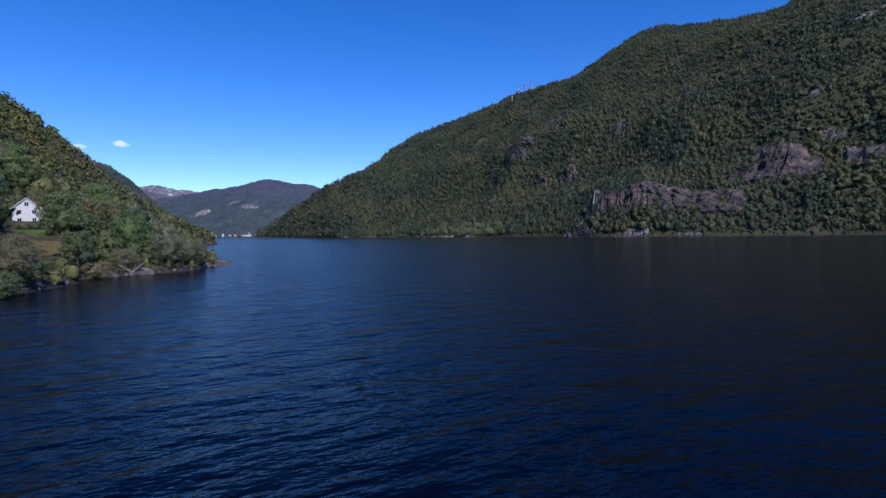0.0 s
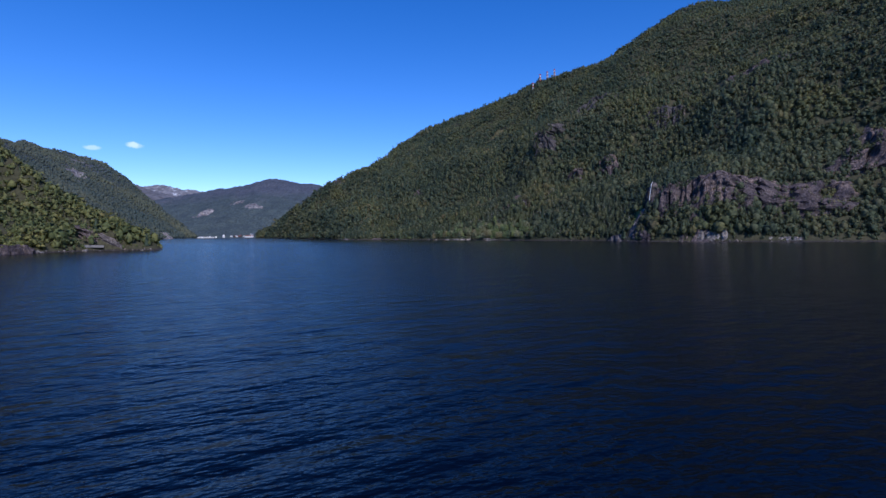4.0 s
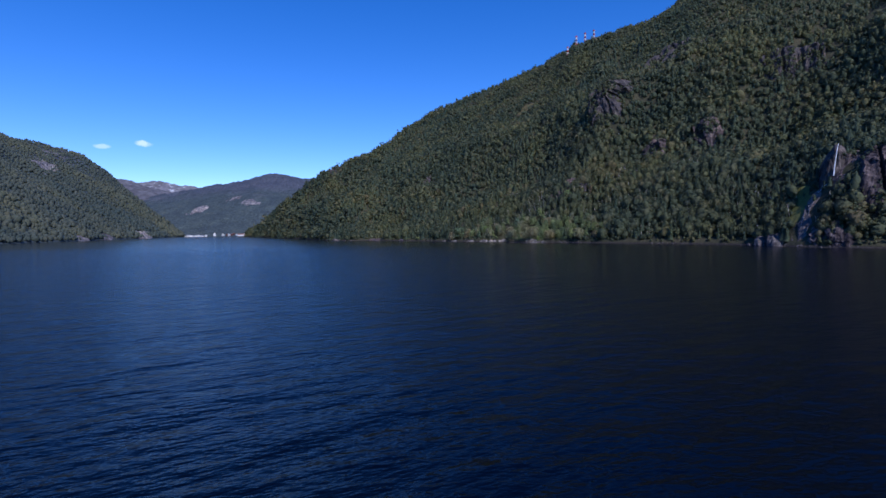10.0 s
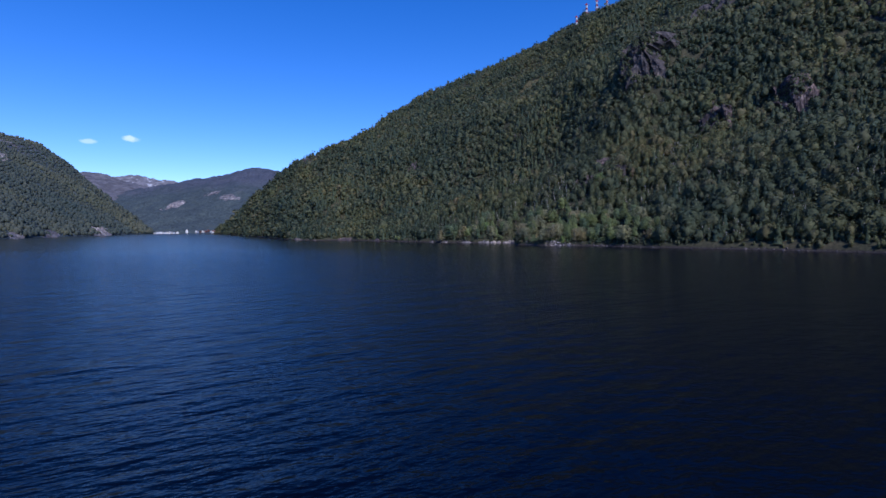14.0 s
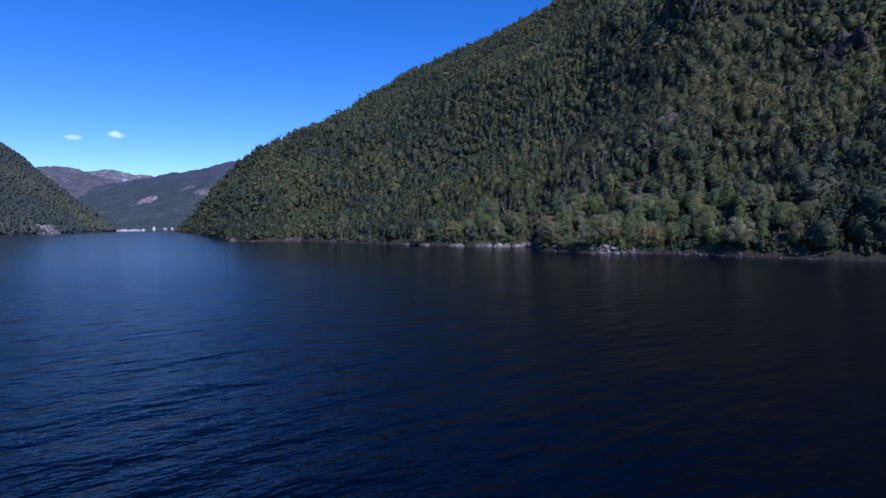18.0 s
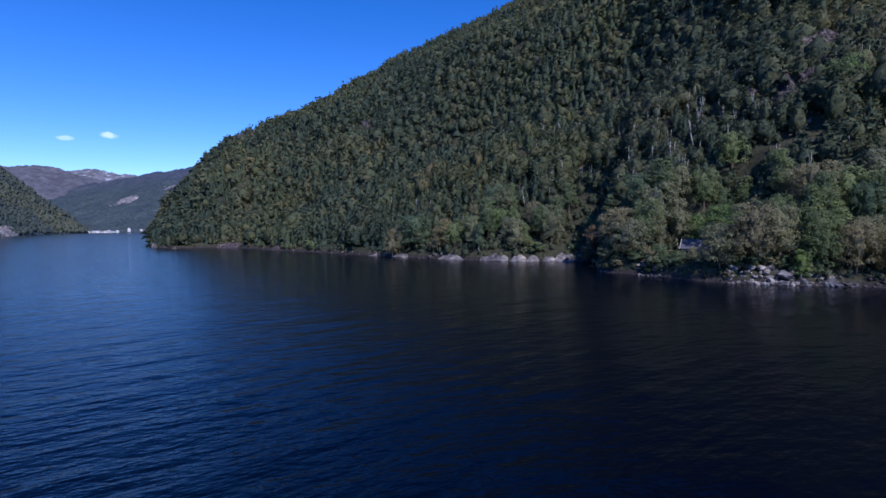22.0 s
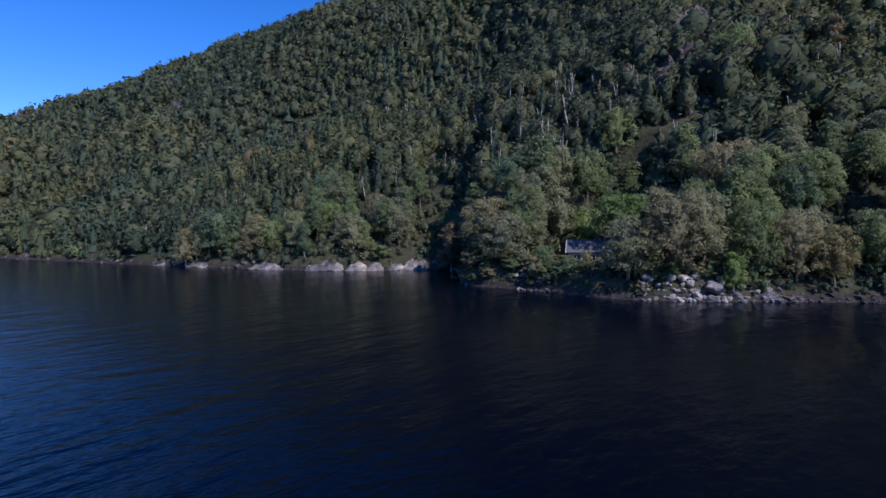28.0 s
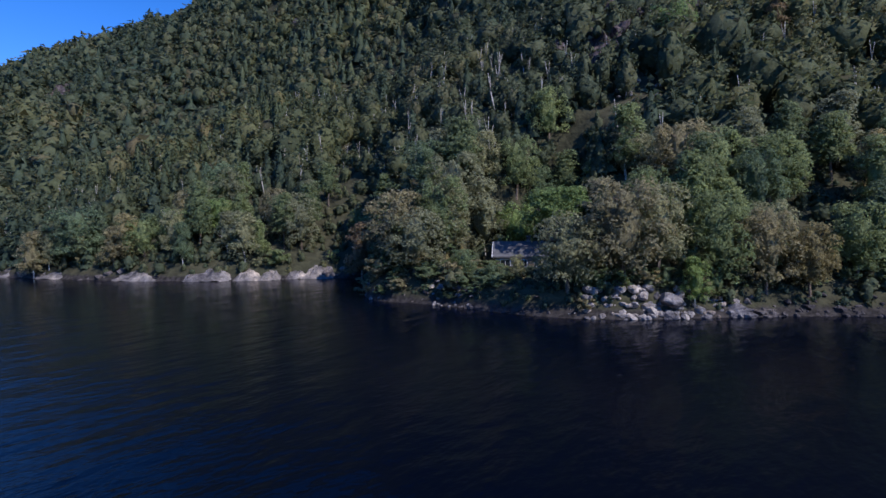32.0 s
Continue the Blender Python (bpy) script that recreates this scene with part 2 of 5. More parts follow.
    geo = n.new("ShaderNodeNewGeometry")
    sep = n.new("ShaderNodeSeparateXYZ")
    l.new(geo.outputs["Position"], sep.inputs[0])
    big = noise_tex(n, l, 0.006, 6)
    mul = n.new("ShaderNodeMath")
    mul.operation = "MULTIPLY_ADD"
    l.new(big.outputs["Fac"], mul.inputs[0])
    mul.inputs[1].default_value = 220.0
    l.new(sep.outputs["Z"], mul.inputs[2])
    rg = n.new("ShaderNodeMapRange")
    rg.inputs["From Min"].default_value, rg.inputs["From Max"].default_value = 330.0, 440.0
    l.new(mul.outputs[0], rg.inputs["Value"])
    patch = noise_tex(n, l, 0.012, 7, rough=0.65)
    # the blue in both ramps is distance haze put into the base colour
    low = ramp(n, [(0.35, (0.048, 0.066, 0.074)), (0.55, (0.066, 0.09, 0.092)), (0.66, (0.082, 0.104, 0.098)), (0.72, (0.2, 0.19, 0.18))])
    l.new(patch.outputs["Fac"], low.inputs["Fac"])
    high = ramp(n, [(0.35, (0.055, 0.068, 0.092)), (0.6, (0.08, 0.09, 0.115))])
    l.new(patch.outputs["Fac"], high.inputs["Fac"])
    fine = noise_tex(n, l, 0.09, 4)
    mott = ramp(n, [(0.3, (0.55, 0.55, 0.55)), (0.7, (1.3, 1.3, 1.3))])
    l.new(fine.outputs["Fac"], mott.inputs["Fac"])
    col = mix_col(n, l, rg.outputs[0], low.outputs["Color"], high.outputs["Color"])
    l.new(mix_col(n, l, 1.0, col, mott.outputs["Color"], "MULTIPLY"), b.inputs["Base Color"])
    bump(n, l, fine.outputs["Fac"], 1.0, 8.0, b)
    return m


M_HAZED_FELL = hazed_fell_material()
# distance haze is painted into both of these fells as a bluish tone
M_BARE = ground_material("hazed_bare_fell", [(0.3, (0.1, 0.1, 0.115)), (0.55, (0.14, 0.138, 0.15)), (0.8, (0.2, 0.2, 0.21))], 0.02)
M_SNOWY = ground_material("old_snow_and_scree", [(0.35, (0.15, 0.15, 0.17)), (0.6, (0.22, 0.22, 0.24)), (0.7, (0.6, 0.63, 0.68))], 0.02)
M_LEAF = foliage_material("mixed_foliage", GREENS)
# brighter, yellower copy of the foliage; sunlight on the western hill is in its colour
M_SUNLIT_LEAF = foliage_material("sunlit_olive_foliage", [(0.0, (0.098, 0.128, 0.057)), (0.3, (0.148, 0.177, 0.072)), (0.5, (0.195, 0.218, 0.091)), (0.75, (0.254, 0.253, 0.102)), (1.0, (0.278, 0.218, 0.106))])
# bluer copy of the foliage; haze over the headland is in its colour
M_HAZED_LEAF = foliage_material("hazed_foliage", [(0.0, (0.085, 0.112, 0.1)), (0.5, (0.115, 0.14, 0.115)), (1.0, (0.155, 0.165, 0.125))], 0.3, 0.006)
M_FARROCK = rock_material("far_rock", [(0.3, (0.06, 0.058, 0.066)), (0.5, (0.15, 0.142, 0.152)), (0.72, (0.3, 0.29, 0.3))], 0.04, 2.5)
M_SPRUCE = foliage_material("spruce_needles", SPRUCE)
LEAF = {"green": tree_leaf("green_leaves", (0.109, 0.143, 0.070), (0.194, 0.234, 0.109)),
        "dark": tree_leaf("deep_green_leaves", (0.070, 0.107, 0.067), (0.135, 0.181, 0.106)),
        "grey": tree_leaf("grey_green_leaves", (0.130, 0.143, 0.093), (0.218, 0.228, 0.147)),
        "light": tree_leaf("fresh_green_leaves", (0.101, 0.157, 0.063), (0.187, 0.249, 0.097)),
        "brown": tree_leaf("brownish_leaves", (0.147, 0.140, 0.086), (0.232, 0.210, 0.130)),
        "gold": tree_leaf("turning_leaves", (0.135, 0.123, 0.064), (0.211, 0.180, 0.089)),
        "red": tree_leaf("reddish_leaves", (0.151, 0.115, 0.072), (0.220, 0.165, 0.107)),
        "needle": tree_leaf("pine_needles", (0.074, 0.106, 0.058), (0.142, 0.173, 0.088))}
M_BIRCH = bark("birch_bark", (0.6, 0.57, 0.52), (0.12, 0.1, 0.09), 3.0)
M_BARK = bark("grey_bark", (0.22, 0.17, 0.13), (0.09, 0.07, 0.055), 6.0)
M_GRASS = ground_material("dry_grass", [(0.3, (0.10, 0.09, 0.04)), (0.6, (0.15, 0.125, 0.055)), (0.8, (0.17, 0.115, 0.06))], 1.5)
M_SEDGE = ground_material("yellow_green_grass", [(0.3, (0.12, 0.13, 0.035)), (0.6, (0.2, 0.19, 0.06)), (0.8, (0.26, 0.22, 0.09))], 1.5)
M_LAWN = ground_material("meadow_grass", [(0.3, (0.07, 0.11, 0.03)), (0.6, (0.12, 0.15, 0.045)), (0.8, (0.2, 0.17, 0.07))], 1.2)
M_DARKROCK = rock_material("dark_rock", [(0.3, (0.03, 0.027, 0.03)), (0.55, (0.07, 0.062, 0.064)), (0.75, (0.15, 0.135, 0.13))], 0.3, 3.0)
M_MAUVE = rock_material("reddish_cliff_rock", [(0.3, (0.02, 0.015, 0.016)), (0.48, (0.075, 0.058, 0.06)), (0.62, (0.14, 0.112, 0.112)), (0.76, (0.3, 0.25, 0.23))], 0.22, 4.0)
M_STONE = rock_material("tumbled_stone", [(0.3, (0.12, 0.11, 0.115)), (0.55, (0.22, 0.205, 0.21)), (0.75, (0.36, 0.34, 0.34))], 0.9, 1.0)
M_FOAM = paint("falling_water", (0.75, 0.78, 0.8), 0.4)
M_GREY = planks_material("weathered_grey_boards", (0.34, 0.33, 0.34))
M_BROWN = planks_material("red_brown_boards", (0.13, 0.055, 0.042))
M_WBOARD = planks_material("white_boards", (0.82, 0.82, 0.8), 5.0)
M_SLATE = paint("slate_roof", (0.13, 0.13, 0.14), 0.8, 0.0, 0.5)
M_RUST = paint("rusty_roof", (0.3, 0.14, 0.1), 0.7)
M_TILE = paint("clay_roof", (0.28, 0.12, 0.08), 0.7)
M_ASPHALT = paint("pale_asphalt", (0.22, 0.21, 0.2), 0.9)
M_METAL = paint("galvanised_steel", (0.45, 0.46, 0.47), 0.45, 0.8)
M_GLASS, _gn, _gl, _gb = material("window_glass", 0.08)
_gb.inputs["Base Color"].default_value = (0.02, 0.025, 0.03, 1)
M_ROCK = rock_material("cliff_rock", [(0.3, (0.06, 0.052, 0.05)), (0.55, (0.13, 0.113, 0.11)), (0.75, (0.26, 0.235, 0.22))])
M_PALE = rock_material("shore_rock", [(0.3, (0.09, 0.08, 0.075)), (0.5, (0.2, 0.18, 0.17)), (0.72, (0.34, 0.31, 0.295))], 0.7, 1.0)
M_TAWNY = rock_material("tawny_rock", [(0.3, (0.05, 0.04, 0.03)), (0.5, (0.13, 0.105, 0.075)), (0.72, (0.24, 0.2, 0.155))], 0.6, 1.0)
M_WHITE = paint("white_paint", (0.8, 0.8, 0.78))
M_RED = paint("red_paint", (0.45, 0.05, 0.03))


# ---- shape tools ----
def mesh_object(name, verts, faces, mat, parent=None, smooth=False, normals=None):
    me = bpy.data.meshes.new(name)
    verts = np.asarray(verts, dtype=np.float32)
    faces = np.asarray(faces, dtype=np.int32)
    k = faces.shape[1]
    me.vertices.add(len(verts))
    me.vertices.foreach_set("co", verts.ravel())
    me.loops.add(faces.size)
    me.loops.foreach_set("vertex_index", faces.ravel())
    me.polygons.add(len(faces))
    me.polygons.foreach_set("loop_start", np.arange(0, faces.size, k, dtype=np.int32))
    me.polygons.foreach_set("use_smooth", np.full(len(faces), smooth))
    me.update(calc_edges=True)
    me.validate()
    if normals is not None:
        at = me.attributes.new("custom_normal", "FLOAT_VECTOR", "POINT")
        at.data.foreach_set("vector", np.asarray(normals, dtype=np.float32).ravel())
    me.materials.append(mat)
    ob = new(name, me)
    ob.parent = parent
    return ob


def hash2(ix, iy, seed):
    h = (ix.astype(np.int64) * 374761393 + iy.astype(np.int64) * 668265263 + seed * 1442695041) & 0x7FFFFFFF
    h = ((h ^ (h >> 13)) * 1274126177) & 0x7FFFFFFF
    return ((h ^ (h >> 16)) & 0xFFFF) / 65535.0


def value_noise(x, y, seed=0):
    ix, iy = np.floor(x), np.floor(y)
    fx, fy = x - ix, y - iy
    fx, fy = fx * fx * (3 - 2 * fx), fy * fy * (3 - 2 * fy)
    a, b = hash2(ix, iy, seed), hash2(ix + 1, iy, seed)
    c, d = hash2(ix, iy + 1, seed), hash2(ix + 1, iy + 1, seed)
    return (a + (b - a) * fx) * (1 - fy) + (c + (d - c) * fx) * fy - 0.5


def fbm(x, y, size, octaves=5, seed=0, gain=0.5):
    x, y = np.asarray(x, float) / size, np.asarray(y, float) / size
    out, amp = 0.0, 1.0
    for o in range(octaves):
        out = out + amp * value_noise(x + 17.3 * o, y - 9.1 * o, seed + o)
        x, y, amp = x * 2.03, y * 2.03, amp * gain
    return out


def spline(knots, n):
    """Smooth curve through rows of numbers, n samples between each two."""
    k = np.asarray(knots, float)
    p = np.vstack([2 * k[0] - k[1], k, 2 * k[-1] - k[-2]])
    out = []
    for i in range(1, len(p) - 2):
        s = np.linspace(0, 1, n, endpoint=False)[:, None]
        a, b, c, d = p[i - 1], p[i], p[i + 1], p[i + 2]
        out.append(0.5 * (2 * b + (c - a) * s + (2 * a - 5 * b + 4 * c - d) * s ** 2 + (3 * b - a - 3 * c + d) * s ** 3))
    return np.vstack(out + [k[-1:]])


class Bank:
    """A mountainside between a shoreline and a crest: pairs of shore (x, y) and crest (x, y, z); profile: share of the height
    reached at each share of the way."""

    def __init__(self, pairs, profile, profile2=None, change=(0, 1), knolls=(), pads=(), rough=1.0, seed=1, back=0.35, even=None, gully=0.0, lift=0.0, far_lift=0.0):
        self.k = spline(pairs, 40)
        n = len(self.k)
        i, j = np.arange(n)[:, None] / 40, np.arange(n)[None] / 40
        self.calm = self.k[:, :2].copy()
        if even:     # a crooked stretch of shore that the slope above does not follow
            w = np.exp(-((i - j) / 1.3) ** 2)
            part_way = np.clip(np.minimum(i - even[0], even[1] - i), 0, 1)
            self.calm += part_way * (w @ self.k[:, :2] / w.sum(1)[:, None] - self.calm)
            w = np.exp(-((i - j) / 0.5) ** 2)
            self.k[:, 2:] += part_way * (w @ self.k[:, 2:] / w.sum(1)[:, None] - self.k[:, 2:])
        self.pt, self.pz = np.array(profile, float).T
        self.pz2 = np.array(profile2 or profile, float).T[1]
        self.change = change
        self.knolls, self.pads, self.rough, self.seed, self.back = knolls, pads, rough, seed, back
        self.gully, self.lift, self.far_lift = gully, lift, far_lift
        self.run = np.concatenate([[0], np.cumsum(np.hypot(*np.diff(self.calm, axis=0).T))])
        us = np.linspace(0, 1, 500)
        self.gu, self.gt = np.meshgrid(us, np.linspace(0, 1.05, 260) ** 1.4, indexing="ij")
        self.gx, self.gy, self.gz = self.at(self.gu, self.gt)

    def find(self, x, y):
        """The u, t and height of the land at x, y."""
        i = np.argmin((self.gx - x) ** 2 + (self.gy - y) ** 2)
        return self.gu.ravel()[i], self.gt.ravel()[i], float(self.gz.ravel()[i])

    def ground(self, x, y):
        u, t, z = self.find(x, y)
        du, dt = np.meshgrid(np.linspace(-0.002, 0.002, 9), np.linspace(-0.005, 0.005, 9))
        xs, ys, zs = self.at(np.clip(u + du, 0, 1), t + dt)
        return float(zs.ravel()[np.argmin((xs - x) ** 2 + (ys - y) ** 2)])

    def downhill(self, x, y, r=12):
        """Level direction in which the slope falls, and its steepness."""
        gx = self.find(x + r, y)[2] - self.find(x - r, y)[2]
        gy = self.find(x, y + r)[2] - self.find(x, y - r)[2]
        g = Vector((-gx, -gy, 0)) / (2 * r)
        return g.normalized(), g.length

    def at(self, u, t):
        """u in 0..1 along the shore, t: 0 at the shore, 1 on the crest, beyond it the far side, below 0 under water."""
        u, t = np.asarray(u, float), np.asarray(t, float)
        i = np.clip(u, 0, 1) * (len(self.k) - 1)
        j = np.minimum(i.astype(int), len(self.k) - 2)
        r = self.k[j] + (self.k[j + 1] - self.k[j]) * (i - j)[..., None]
        rx, ry, rz = np.moveaxis(r[..., 2:], -1, 0)
        c = self.calm[j] + (self.calm[j + 1] - self.calm[j]) * (i - j)[..., None]
        sx, sy = np.moveaxis(c, -1, 0)
        keep = np.exp(-(np.hypot(rx - sx, ry - sy) * t / 45) ** 2)
        x, y = sx + (rx - sx) * t + (r[..., 0] - sx) * keep, sy + (ry - sy) * t + (r[..., 1] - sy) * keep
        w = np.clip((i / 40 - self.change[0]) / (self.change[1] - self.change[0]), 0, 1)
        g = (1 - w) * np.interp(t, self.pt, self.pz) + w * np.interp(t, self.pt, self.pz2)
        g = np.where(t > 1, 1 - (t - 1) * self.back, g)
        z = g * rz
        d = np.hypot(rx - sx, ry - sy) * t
        inland = np.clip(d / 60, 0, 1)
        z = z + self.rough * inland * (fbm(x, y, 120, 5, self.seed) * 26 + fbm(x, y, 25, 4, self.seed + 9) * 7)
        z = z + np.clip(d / 6, 0, 1) * fbm(x, y, 7, 3, self.seed + 5) * 1.6
        z = z + inland * (self.lift + self.far_lift * np.clip(np.hypot(x + 10, y - np.clip(y, 0, 800)) - 250, 0, 1300))
        if self.gully:     # clefts and spurs running down the slope
            along_shore = np.interp(i, np.arange(len(self.run)), self.run) + 60 * fbm(x, y, 160, 2, self.seed + 31) + 90 * t
            cleft = np.abs(fbm(along_shore, 0.12 * d, 75, 3, self.seed + 21)) * 2.4
            z = z - self.gully * np.clip((d - 70) / 80, 0, 1) * np.clip((1 - t) / 0.25, 0, 1) * np.clip(1 - cleft, -0.5, 1)
        for kx, ky, kr, kh in self.knolls:
            z = z + kh * np.exp(-((x - kx) ** 2 + (y - ky) ** 2) / kr ** 2) * np.clip(d / 10, 0, 1)
        for px, py, r0, r1, pz in self.pads:
            q = np.clip((r1 - np.hypot(x - px, y - py)) / (r1 - r0), 0, 1) * np.clip(d / 5, 0, 1)
            z = z + (pz - z) * q * q * (3 - 2 * q)
        z = np.where(d < 0, d * 0.5, z + 0.3 + 0.8 * np.clip(d / 2, 0, 1))
        return x, y, z

    def sheet(self, name, us, ts, mat):
        U, T = np.meshgrid(us, ts, indexing="ij")
        x, y, z = self.at(U, T)
        v = np.stack([x, y, z], -1).reshape(-1, 3)
        nu, nt = U.shape
        a = (np.arange(nu - 1)[:, None] * nt + np.arange(nt - 1)[None, :]).ravel()
        f = np.stack([a, a + nt, a + nt + 1, a + 1], 1)
        return mesh_object(name, v, f, mat, smooth=True)


# ---- the land ----
NOSE = [(-0.2, -0.1), (0, 0), (0.1, 0.06), (0.2, 0.24), (0.3, 0.37), (0.4, 0.4), (0.55, 0.516), (0.75, 0.68), (1, 1)]
FACE = [(-0.2, -0.1), (0, 0), (0.1, 0.112), (0.2, 0.196), (0.3, 0.4), (0.4, 0.515), (0.55, 0.545), (0.75, 0.83), (1, 1)]
RIGHT = Bank([
    (-735, 2060, -765, 2206, 4), (-560, 1760, -595, 1901, 45), (-390, 1450, -392, 1632, 127), (-205, 1095, -224, 1657, 208),
    (-143, 1059, -112, 1807, 327), (-85, 998, 187, 1621, 393), (-14, 925, 210, 1445, 374), (23, 906, 207, 1407, 362),
    (34, 894, 261, 1399, 378), (19, 877, 295, 1382, 390), (25, 864, 345, 1367, 399), (35, 847, 382, 1309, 415), (61, 833, 440, 1270, 443),
    (86, 803, 499, 1263, 473), (155, 720, 650, 1208, 474), (180, 645, 721, 1123, 464), (269, 583, 842, 933, 486), (480, 480, 1000, 650, 501),
    (800, 250, 1250, 300, 507)], NOSE, FACE, (3.5, 7.5),
    knolls=[(141, 957, 42, 30), (248, 632, 35, 24), (203, 670, 20, 19), (30, 1040, 60, -14)],
    pads=[(35.5, 857, 5, 11, 1.7), (31, 864, 4, 9, 1.8), (39, 868, 6, 12, 3.0), (50, 872, 4, 9, 5.2)], seed=3, rough=0.7, even=(3.5, 14), gully=13.0, far_lift=0.0065)
LEFT = Bank([
    (-60, -420, -500, -400, 160), (-52, -120, -470, -60, 160), (-64, 76, -440, 180, 166), (-71.6, 98, -430, 260, 162), (-69, 113, -428, 320, 160), (-61, 127, -425, 360, 157),
    (-70, 160, -425, 400, 154), (-100, 180, -425, 430, 152), (-180, 260, -425, 460, 150), (-255, 380, -424, 480, 147), (-263, 440, -423, 495, 144),
    (-252, 484, -420, 500, 142), (-219, 506, -420, 503, 142), (-248, 545, -424, 506, 142), (-350, 650, -490, 480, 155), (-520, 790, -800, 500, 230)],
    [(-0.2, -0.1), (0, 0), (0.1, 0.07), (0.25, 0.13), (0.4, 0.27), (0.7, 0.66), (1, 1)],
    pads=[(-134, 172, 10, 22, 12.5), (-119, 152, 8, 15, 9.4), (-108, 139, 5, 12, 7.6), (-98, 127, 6, 14, 6.0), (-85, 115, 5, 10, 3.4)], seed=23, rough=0.45, lift=5.0)
BEYOND = Bank([
    (-560, 780, -1100, 900, 240), (-720, 1080, -1420, 1500, 315), (-830, 1400, -1600, 2000, 350), (-960, 1800, -1715, 2290, 380),
    (-1060, 2150, -1546, 2410, 332), (-1110, 2350, -1451, 2463, 232), (-1150, 2450, -1290, 2505, 104), (-1183, 2530, -1215, 2560, 25)],
    [(-0.2, -0.1), (0, 0), (0.15, 0.14), (0.5, 0.52), (0.8, 0.86), (1, 1)], seed=41, rough=0.8)
WOODED = Bank([
    (-1750, 2900, -2405, 4136, 270), (-1420, 2700, -2027, 4149, 332), (-1230, 2640, -1607, 4163, 406), (-1050, 2640, -1333, 4173, 440),
    (-850, 2620, -1039, 4183, 390), (-600, 2600, -514, 4200, 300)],
    [(-0.2, -0.05), (0, 0.004), (0.1, 0.02), (0.25, 0.12), (0.5, 0.45), (0.75, 0.72), (1, 1)], seed=57, rough=0.9)
SNOWY = Bank([
    (-3000, 4300, -3400, 4690, 440), (-2700, 4300, -2941, 4717, 452), (-2400, 4300, -2577, 4730, 462), (-2100, 4300, -2190, 4743, 412), (-1700, 4300, -1800, 4757, 360)],
    [(-0.2, 0), (0, 0.3), (0.5, 0.7), (1, 1)], seed=63, rough=1.5)
BARE = Bank([
    (-2700, 3300, -3300, 4390, 420), (-2450, 3300, -2928, 4402, 452), (-2200, 3300, -2710, 4400, 458), (-2050, 3350, -2510, 4397, 405), (-1950, 3400, -2310, 4395, 342), (-1900, 3450, -2165, 4390, 290)],
    [(-0.2, 0), (0, 0.1), (0.5, 0.62), (1, 1)], seed=71, rough=1.0)

ts = np.concatenate([[-0.12, -0.05, -0.02, -0.008], np.linspace(0, 1, 190) ** 1.5, np.linspace(1.04, 2.2, 14)])
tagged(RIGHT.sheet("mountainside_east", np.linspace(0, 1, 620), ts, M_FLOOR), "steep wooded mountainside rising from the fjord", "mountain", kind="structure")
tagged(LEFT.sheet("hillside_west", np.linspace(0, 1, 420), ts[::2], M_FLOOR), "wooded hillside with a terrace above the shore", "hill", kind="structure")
tagged(BEYOND.sheet("headland_beyond", np.linspace(0, 1, 260), ts[::2], M_HAZED_FELL), "rounded wooded headland across the fjord", "hill", kind="structure")
tagged(WOODED.sheet("fell_wooded", np.linspace(0, 1, 300), ts[::2], M_HAZED_FELL), "distant wooded fell above the village", "mountain", kind="structure")
tagged(SNOWY.sheet("fell_snowy", np.linspace(0, 1, 120), ts[::4], M_SNOWY), "pale bare fell with patches of old snow", "mountain", kind="structure")
tagged(BARE.sheet("fell_bare", np.linspace(0, 1, 160), ts[::4], M_BARE), "rounded bare fell, bluish from haze put into its colour", "mountain", kind="structure")

# water: one sheet to the horizon
wv = [(-6000, -3000, 0), (6000, -3000, 0), (6000, 7000, 0), (-6000, 7000, 0)]
tagged(mesh_object("water", wv, [(0, 1, 2, 3)], M_WATER), "dark blue wind-rippled fjord water", "water", kind="structure")


# ---- building blocks ----
def part(name, bm, mat, parent, label="", smooth=False):
    """Links a bmesh as one mesh object under a thing or a part."""
    me = bpy.data.meshes.new(name)
    bm.normal_update()
    bm.to_mesh(me)
    bm.free()
    for p in me.polygons:
        p.use_smooth = smooth
    me.materials.append(mat)
    ob = new(name, me)
    ob.parent = parent
    return tagged(ob, label)


def thing(name, m, label, category, group=""):
    ob = new(name)
    ob.empty_display_size = 0.5
    ob.matrix_basis = m
    return tagged(ob, label, category, group)


def box(sx, sy, sz, at=(0, 0, 0), bevel=0.0, turn=None):
    """A box with its base centre at at."""
    bm = bmesh.new()
    bmesh.ops.create_cube(bm, size=1.0)
    bmesh.ops.scale(bm, vec=(sx, sy, sz), verts=bm.verts)
    bmesh.ops.translate(bm, vec=(0, 0, sz / 2), verts=bm.verts)
    if bevel:
        bmesh.ops.bevel(bm, geom=bm.edges[:], offset=bevel, segments=1, affect="EDGES")
    if turn is not None:
        bmesh.ops.transform(bm, matrix=turn, verts=bm.verts)
    bmesh.ops.translate(bm, vec=at, verts=bm.verts)
    return bm


def prism(profile, depth, axis="y"):
    """A profile of (x, z) drawn out along y, centred."""
    bm = bmesh.new()
    a = [bm.verts.new((x, -depth / 2, z)) for x, z in profile]
    b = [bm.verts.new((x, depth / 2, z)) for x, z in profile]
    bm.faces.new(a)
    bm.faces.new(b[::-1])
    n = len(profile)
    for i in range(n):
        bm.faces.new((a[i], b[i], b[(i + 1) % n], a[(i + 1) % n]))
    bmesh.ops.recalc_face_normals(bm, faces=bm.faces[:])
    return bm


def tube(bm, p, q, r0, r1, n=6):
    """A tapered bar from p to q added to a bmesh."""
    p, q = Vector(p), Vector(q)
